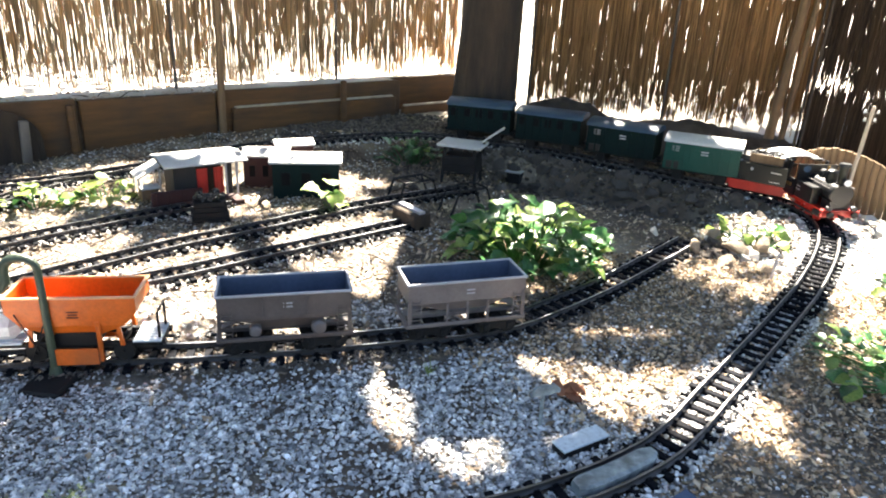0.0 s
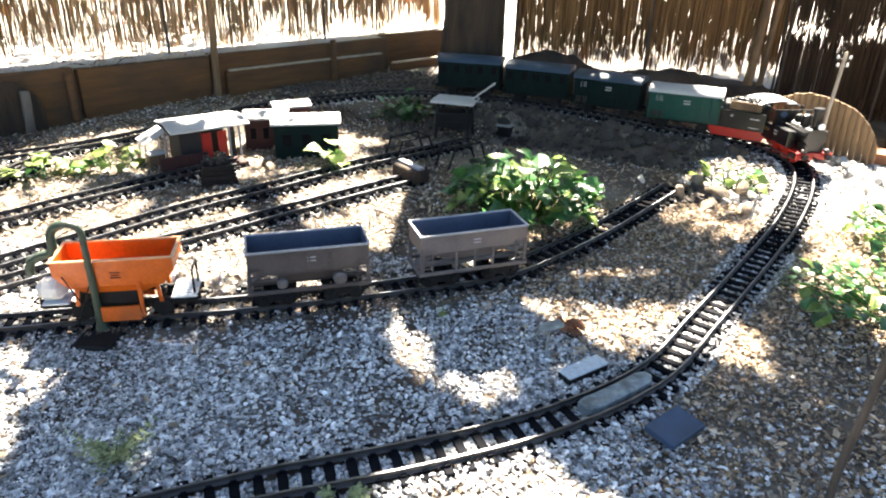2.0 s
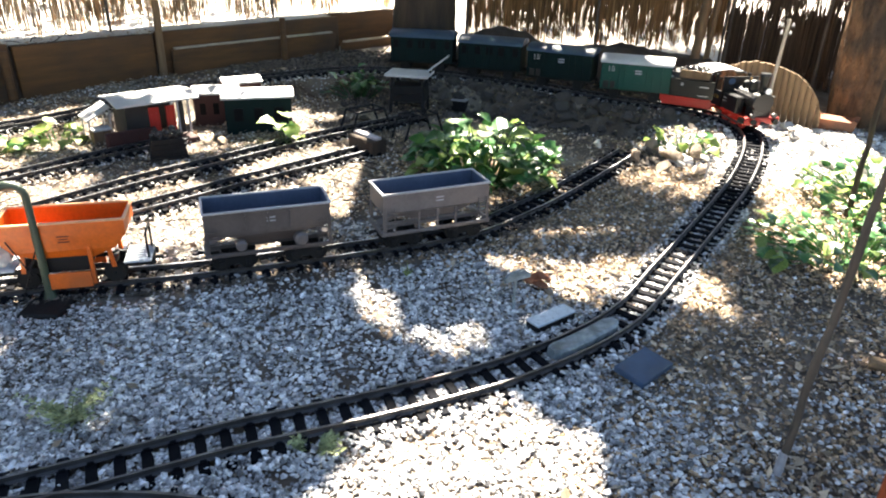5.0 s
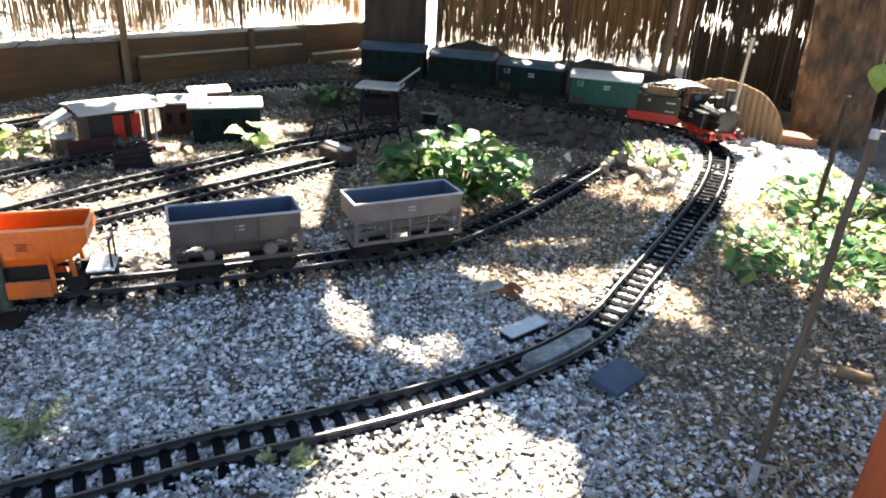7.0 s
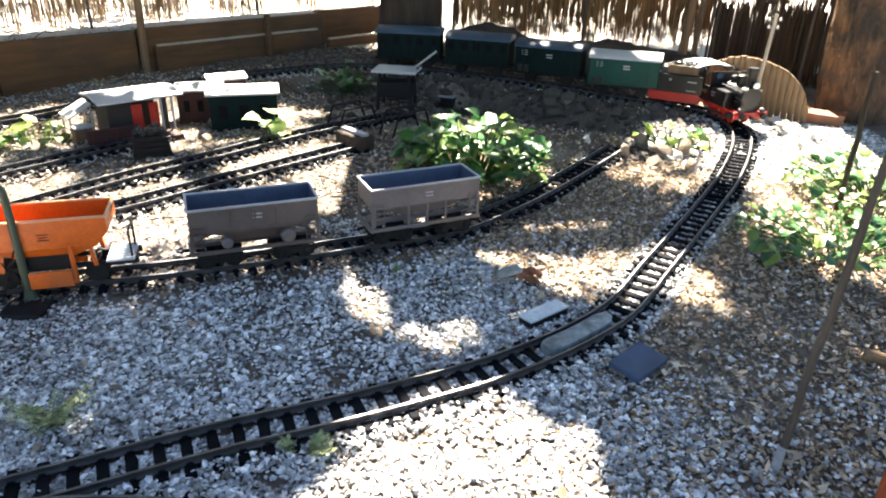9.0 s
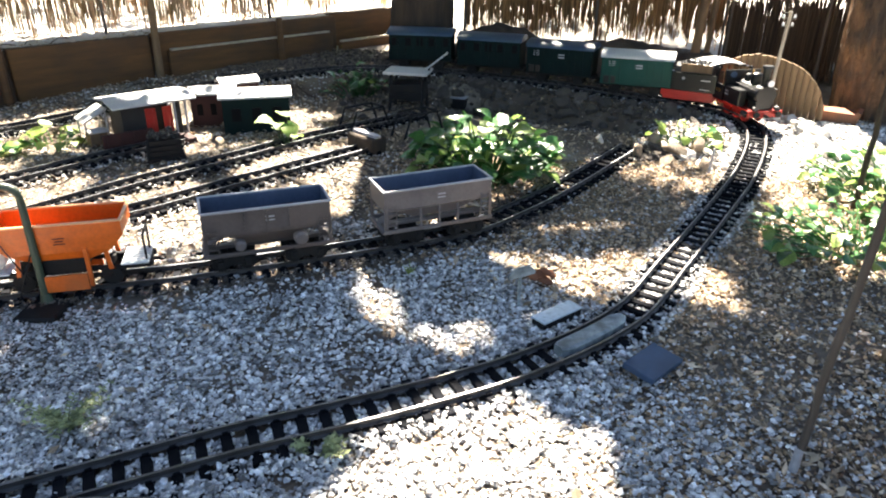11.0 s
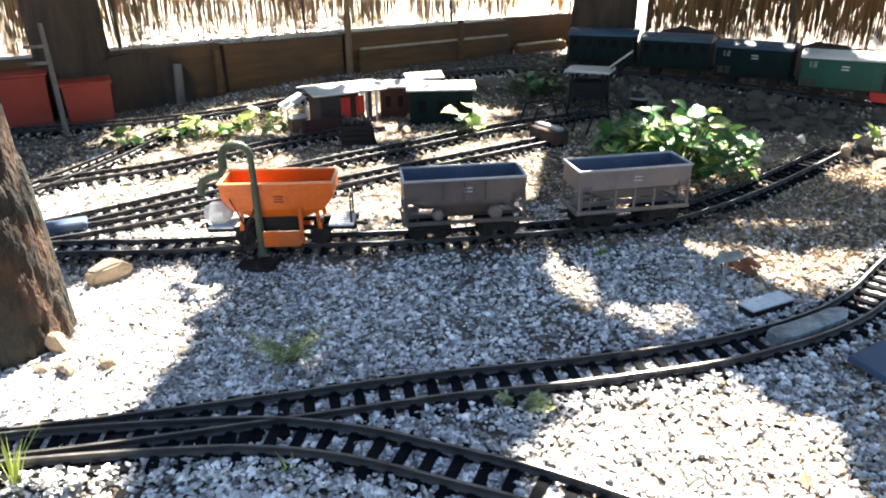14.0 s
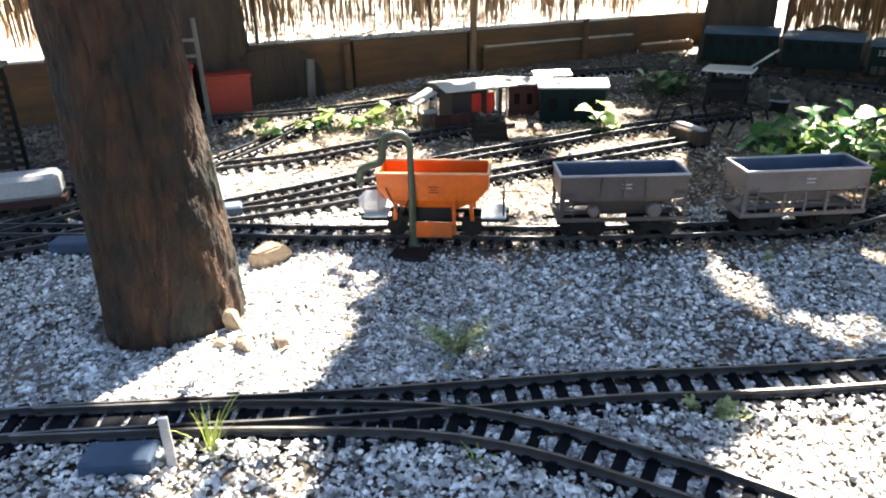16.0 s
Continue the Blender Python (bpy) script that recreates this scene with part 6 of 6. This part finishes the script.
random.seed(5)
bank = [p for p in curve_points(MAIN, 0.030) if p.y > 2.0 and -0.2 < p.x < 0.84]
for i, p in enumerate(bank[:-1]):
    d = (bank[i + 1] - p).normalized()
    inward = Vector((-d.y, d.x, 0))
    for k in range(2):
        s = random.uniform(0.011, 0.032)
        q = p + inward * (0.075 + 0.040 * k + random.uniform(-.012, .012)) + d * random.uniform(-.016, .016)
        z = ground_z(q.x, q.y) + 0.006
        rock(q.x, q.y, z, (s * random.uniform(.9, 1.5), s, s * random.uniform(.6, .9)), random.choice(rock_meshes), "rough dark stone set in the bank under the back loop", "bank stones")
for x, y, z, sx, sy, sz, lab in ((0.555, 1.60, 0.008, 0.05, 0.026, 0.014, "flat beige stone by the end of the siding"), (0.645, 1.575, 0.012, 0.028, 0.02, 0.016, "round brown stone by the end of the siding"),
                                 (0.50, 1.655, 0.02, 0.03, 0.02, 0.02, "pale stone at the end of the siding"), (0.60, 1.66, 0.02, 0.04, 0.025, 0.022, "beige stone on the small mound"), (0.66, 1.69, 0.02, 0.036, 0.03, 0.03, "sunlit stone on the small mound"),
                                 (0.57, 1.73, 0.02, 0.035, 0.02, 0.028, "stone on the small mound"), (0.41, 1.66, 0.05, 0.014, 0.012, 0.014, "small white round stone on the bank"),
                                 (-0.792, 0.792, 0.012, 0.048, 0.028, 0.026, "wedge of beige stone on the gravel"), (-0.714, 0.592, 0.014, 0.021, 0.020, 0.024, "beige stone leaning on the trunk"), (-0.672, 0.552, 0.010, 0.020, 0.014, 0.014, "small beige stone by the trunk"),
                                 (-0.632, 0.572, 0.010, 0.018, 0.012, 0.012, "small beige stone by the trunk"), (-0.705, 0.548, 0.008, 0.013, 0.012, 0.012, "little stone by the trunk"), (-0.56, 1.735, 0.012, 0.026, 0.014, 0.014, "brown stone beside the yard track")):
    rock(x, y, z, (sx, sy, sz), random.choice(white_meshes if "white" in lab else stone_meshes), lab, "loose stones")
for k in range(34):
    x, y = random.uniform(-0.30, 0.08), random.uniform(1.84, 2.20)
    if near_track(x, y) > 0.05 and math.hypot(x + 0.085, y - 2.12) > 0.085:
        s = random.uniform(0.010, 0.024)
        rock(x, y, ground_z(x, y) + 0.005, (s * 1.3, s, s * 0.8), random.choice(rock_meshes), "rough black stone lying by the coaling tower", "yard stones")
for k in range(22):
    x, y = random.gauss(0.60, 0.055), random.gauss(1.70, 0.05)
    if near_track(x, y) > 0.05:
        s = random.uniform(0.010, 0.026)
        rock(x, y, ground_z(x, y) + 0.008, (s * 1.5, s, s * 0.7), random.choice(white_meshes if k % 3 else rock_meshes), "pale sunlit stone piled on the small mound" if k % 3 else "dark stone piled on the small mound", "mound stones")
for k in range(26):
    u = k / 25
    x, y = 1.00 + 0.04 * math.sin(7 * u) + random.uniform(-.03, .03), 2.05 - 0.52 * u + random.uniform(-.03, .03)
    s = random.uniform(0.018, 0.034)
    rock(x + 0.05 * u, y, ground_z(x, y) + 0.012, (s * 1.3, s, s * 0.75), random.choice(white_meshes), "pale sunlit stone along the outside of the curve", "curve stones")


# ---- plants ----
def leaf_mesh(name, w, lobes, mat, fold=0.2):
    """A leaf in the x, y plane, stalk at the origin, tip at x = 1."""
    bm = bmesh.new()
    n = 14
    edge = []
    for k in range(n + 1):
        u = k / n
        y = w * math.sin(math.pi * min(1, u ** 0.62)) * (1 + lobes * math.cos(u * 18))
        edge.append((u + (-0.16 if k == 0 else 0) * lobes, y))
    mid = [bm.verts.new((u, 0, 0.10 * math.sin(math.pi * u) - 0.12 * u * u)) for u, _ in edge]
    for s in (-1, 1):
        side = [bm.verts.new((u, s * y, 0.10 * math.sin(math.pi * u) - 0.12 * u * u + fold * y + 0.02 * math.sin(k * 2.1 + s))) for k, (u, y) in enumerate(edge)]
        for k in range(n):
            f = [mid[k], mid[k + 1], side[k + 1], side[k]]
            bm.faces.new(f if s < 0 else f[::-1])
    bmesh.ops.remove_doubles(bm, verts=bm.verts[:], dist=1e-4)
    me = bpy.data.meshes.new(name)
    bm.to_mesh(me)
    bm.free()
    me.materials.append(mat)
    me.polygons.foreach_set("use_smooth", [True] * len(me.polygons))
    return me


M_LEAFY = material("young_leaf", (0.34, 0.44, 0.13), (0.20, 0.31, 0.07), 0.38, size=14, fine=140, bump=0.2, depth=0.001, per_object=0.35, transl=0.4)
LEAVES = [leaf_mesh("leaf", 0.40, 0.03, M_LEAF), leaf_mesh("leaf", 0.48, 0.08, M_LEAF, 0.1), leaf_mesh("leaf", 0.34, 0.02, M_LEAF, 0.35)]
YOUNG = [leaf_mesh("leaf", 0.38, 0.02, M_LEAFY), leaf_mesh("leaf", 0.46, 0.06, M_LEAFY, 0.15)]


def plant(label, x, y, rx, ry, h, n, lo, hi, seed, young=0.12, category="plant", dome=1.0):
    """Leaves on thin stalks that rise from a few roots; a low uneven mound."""
    t = thing("leafy_plant", pose(x, y, ground_z(x, y)), label, category)
    rng = random.Random(seed)
    stems = bmesh.new()
    for k in range(n):
        a, r = rng.uniform(0, 6.283), math.sqrt(rng.random())
        px, py = rx * r * math.cos(a), ry * r * math.sin(a)
        top = h * (1 - dome * 0.65 * r * r) * rng.uniform(0.45, 1.05) * (1 + 0.25 * noise.noise((px * 14, py * 14, seed)))
        top = max(top, 0.012)
        root = (px * 0.45 + rng.uniform(-.01, .01), py * 0.45 + rng.uniform(-.01, .01), -0.004)
        tube(stems, [root, ((px + root[0]) / 2, (py + root[1]) / 2, top * 0.62), (px, py, top)], [0.0016, 0.0013, 0.0009], 5)
        s = rng.uniform(lo, hi)
        ob = new("leaf", rng.choice(YOUNG if rng.random() < young else LEAVES))
        ob.parent = t
        ob.matrix_basis = Matrix.Translation((px, py, top)) @ Euler((rng.gauss(0, .35), rng.gauss(0.02, .34), a + rng.gauss(0, 0.8))).to_matrix().to_4x4() @ Matrix.Scale(s, 4)
    tagged(part("stalk", stems, M_LEAF, t), kind="stuff")
    return t


plant("leafy green plant with broad leaves behind the siding", 0.110, 1.500, 0.165, 0.13, 0.150, 250, 0.024, 0.050, 1, 0.25)
plant("ivy with pale and green leaves spreading on the soil", 0.79, 1.13, 0.21, 0.15, 0.055, 170, 0.018, 0.036, 2, 0.4, "ivy", 0.5)
plant("ivy with pale leaves along the outside of the curve", 0.985, 1.38, 0.17, 0.22, 0.07, 170, 0.018, 0.036, 3, 0.5, "ivy", 0.5)
plant("small bright green plant between the yard tracks", -0.395, 1.735, 0.035, 0.03, 0.085, 9, 0.035, 0.055, 4, 0.9)
plant("low yellow-green plant by the shed track", -1.10, 1.60, 0.09, 0.05, 0.055, 22, 0.025, 0.05, 5, 0.8)
plant("low yellow-green plant near the engine shed", -0.975, 1.70, 0.07, 0.05, 0.065, 20, 0.025, 0.048, 6, 0.85)
plant("small plant at the fork of the yard tracks", -1.235, 1.49, 0.05, 0.05, 0.045, 12, 0.022, 0.04, 7, 0.5)
plant("dark green plant beside the coaling tower", -0.26, 2.26, 0.10, 0.06, 0.10, 40, 0.025, 0.045, 8, 0.1)
plant("green plant growing between the mound stones", 0.655, 1.74, 0.10, 0.06, 0.075, 34, 0.02, 0.04, 9, 0.5)
plant("small plant beyond the near trunk", -1.33, 1.02, 0.05, 0.04, 0.06, 14, 0.022, 0.04, 10, 0.6)


def weed(label, x, y, n, h, w, seed, spread_=0.5):
    t = thing("weed", pose(x, y, ground_z(x, y)), label, "weed", "weeds")
    rng = random.Random(seed)
    bm = bmesh.new()
    for _ in range(n):
        a, lean, hh = rng.uniform(0, 6.283), rng.uniform(0.1, 1.0) * spread_, h * rng.uniform(.5, 1.1)
        d, side = Vector((math.cos(a), math.sin(a), 0)), Vector((-math.sin(a), math.cos(a), 0))
        o = d * rng.uniform(0, .006)
        ww = w * rng.uniform(.6, 1.1)
        rows = []
        for k in range(5):
            u = k / 4
            c = o + d * hh * lean * u * u + Vector((0, 0, hh * u * (1 - 0.25 * lean * u)))
            rows.append((bm.verts.new(c - side * ww * (1 - u) ** 0.7), bm.verts.new(c + side * ww * (1 - u) ** 0.7 + Vector((0, 0, 1e-4)))))
        for (p, q), (r, s) in zip(rows, rows[1:]):
            bm.faces.new((p, q, s, r))
    tagged(part("grass", bm, M_WEED, t), kind="stuff")
    return t




def herb(label, x, y, n, h, leaf, seed, mat):
    """A low weed: leaning stems with pairs of small pointed leaflets."""
    t = thing("weed", pose(x, y, ground_z(x, y)), label, "weed", "weeds")
    rng = random.Random(seed)
    stems, leaflets = bmesh.new(), bmesh.new()
    for _ in range(n):
        a, lean, hh = rng.uniform(0, 6.283), rng.uniform(0.2, 1.2), h * rng.uniform(.5, 1.1)
        d = Vector((math.cos(a), math.sin(a), 0))
        o = d * rng.uniform(0, .010)
        pts = [o + d * hh * lean * u * u + Vector((rng.uniform(-.001, .001), 0, hh * u * (1 - 0.3 * u))) for u in (0, 0.33, 0.66, 1)]
        tube(stems, pts, [0.0009, 0.0008, 0.0006, 0.0004], 5)
        for k in range(7):
            u = 0.25 + 0.12 * k
            c = o + d * hh * lean * u * u + Vector((0, 0, hh * u * (1 - 0.3 * u)))
            for sgn in (-1, 1):
                w = (Vector((-d.y, d.x, 0)) * sgn + d * 0.5 + Vector((0, 0, rng.uniform(-.2, .5)))).normalized()
                l = leaf * rng.uniform(.6, 1.1)
                e = w.cross(Vector((0, 0, 1))).normalized() * l * 0.26
                up_ = Vector((0, 0, 0.10 * l))
                v = [leaflets.verts.new(q) for q in (c, c + w * l * 0.5 + e + up_, c + w * l, c + w * l * 0.5 - e + up_)]
                leaflets.faces.new(v)
    tagged(part("stem", stems, mat, t), kind="stuff")
    tagged(part("foliage", leaflets, mat, t), kind="stuff")
    return t


M_HERB = material("pale_herb", (0.40, 0.43, 0.22), (0.27, 0.31, 0.14), 0.6, size=25, fine=200, bump=0.1, per_island=0.4, transl=0.35)
herb("straggly pale green weed growing in the gravel", -0.425, 0.632, 26, 0.046, 0.010, 1, M_HERB)
herb("feathery bright green weed beside the rail", -0.126, 0.592, 9, 0.032, 0.012, 2, M_HERB)
weed("yellow-green grass tuft by the white marker post", -0.592, 0.375, 18, 0.075, 0.0022, 3, 0.6)
weed("tiny green seedling by the branch track", -0.335, 0.440, 10, 0.022, 0.004, 4, 1.4)
weed("thin grass tuft in the shaded gravel", -0.04, 1.02, 16, 0.03, 0.0012, 6, 0.9)
bm = bmesh.new()
for k in range(7):
    ball(bm, (0.012 * math.cos(k), 0.010 * math.sin(2.3 * k), 0.006 + 0.002 * k), (0.012, 0.008, 0.002), 1, Matrix.Rotation(k * 0.9, 4, "Z"))
o = tagged(part("dry_leaf", bm, M_TERRA), "curled dry orange-brown leaf on the gravel", "leaf")
o.matrix_basis = pose(0.160, 0.990, ground_z(0.160, 0.990) + 0.004, 20, 10, 30) @ Matrix.Scale(1.35, 4)


def dry_twig():
    """A thin twig that hangs from the near tree, with a few dead leaves at its tip."""
    t = thing("dry_twig", pose(-0.635, 0.885, 0.548), "thin hanging twig with dry orange-brown leaves", "twig")
    bm = bmesh.new()
    tube(bm, curve_points([(0.02, -0.01, -0.012), (0.0, 0.0, 0.03), (-0.03, 0.02, 0.3), (-0.08, 0.0, 0.8), (-0.24, -0.12, 1.34)], 0.05), 0.0012, 6)
    part("stem", bm, M_BARK, t)
    me = leaf_mesh("leaf", 0.32, 0.05, M_DRYLEAF, 0.3)
    rng = random.Random(12)
    for k in range(15):
        ob = new("leaf", me)
        ob.parent = t
        ob.matrix_basis = Matrix.Translation((rng.uniform(-.03, .032), rng.uniform(-.014, .008), rng.uniform(-.012, .06))) @ Euler((rng.gauss(0, .6), rng.gauss(.7, .5), rng.uniform(-2.6, 0.6))).to_matrix().to_4x4() @ Matrix.Scale(rng.uniform(.022, .038), 4)
    return t


dry_twig()


def hanging_vine():
    t = thing("hanging_vine", pose(0.650, 0.93, 0.412), "thin vine hanging from the trees with a yellow-green leaf", "vine")
    bm = bmesh.new()
    tube(bm, curve_points([(0, 0, 0.0), (0.004, 0.01, 0.3), (-0.02, 0.06, 0.9), (0.0, 0.2, 1.6)], 0.05), 0.0008, 5)
    part("stem", bm, M_WEED, t)
    ob = new("leaf", YOUNG[0])
    ob.parent = t
    face, hang = Vector((-0.55, -0.83, 0.1)).normalized(), Vector((0.12, 0.0, -1.0)).normalized()
    side = face.cross(hang).normalized()
    ob.matrix_basis = Matrix((hang, side, hang.cross(side))).transposed().to_4x4() @ Matrix.Scale(0.042, 4)
    return t


hanging_vine()


# ---- soil bank behind the loop and a small block on the bank ----
def soil_mound():
    """A long bank of dark soil that rises from the back loop to the reed screen, in two humps."""
    n, k = 110, 22
    verts, faces = [], []
    for i in range(n + 1):
        x = 0.03 + 1.06 * i / n
        crest = 0.070 + 0.070 * math.exp(-((x - 0.24) / 0.15) ** 2) + 0.040 * math.exp(-((x - 0.70) / 0.16) ** 2)
        near, far = 2.50 - 0.10 * smooth(0.2, 0.9, x), 2.77 - 0.05 * x
        ends = smooth(0.03, 0.10, x) * (1 - smooth(1.02, 1.09, x))
        for j in range(k + 1):
            v = j / k
            y = near + (far - near) * v
            h = crest * ends * smooth(0.0, 0.75, v)
            h += ends * smooth(0.0, 0.2, v) * (0.012 * noise.noise((x * 16, y * 16, 1)) + 0.007 * noise.noise((x * 55, y * 55, 2)))
            verts.append((x, y, max(ground_z(x, y), 0.03) - 0.010 + h if v < 1 else -0.02))
    for i in range(n):
        for j in range(k):
            a = i * (k + 1) + j
            faces.append((a, a + k + 1, a + k + 2, a + 1))
    me = bpy.data.meshes.new("soil_mound")
    me.from_pydata(verts, [], faces)
    me.materials.append(M_EARTH)
    me.polygons.foreach_set("use_smooth", [True] * len(me.polygons))
    return tagged(new("soil_mound", me), "long bank of dark soil against the reed screen", "mound", kind="structure")


soil_mound()
bm = bmesh.new()
box(bm, (0, 0, 0.016), (0.05, 0.034, 0.034), 0.003)
block = thing("small_block", pose(0.076, 2.275, ground_z(0.076, 2.275), 0, 0, -20), "small dark block with a pale top on the bank", "block")
part("body", bm, M_DARK, block)
bm = bmesh.new()
box(bm, (0, 0, 0.035), (0.054, 0.038, 0.004), 0.001)
part("top", bm, M_RIM, block, "pale top plate")
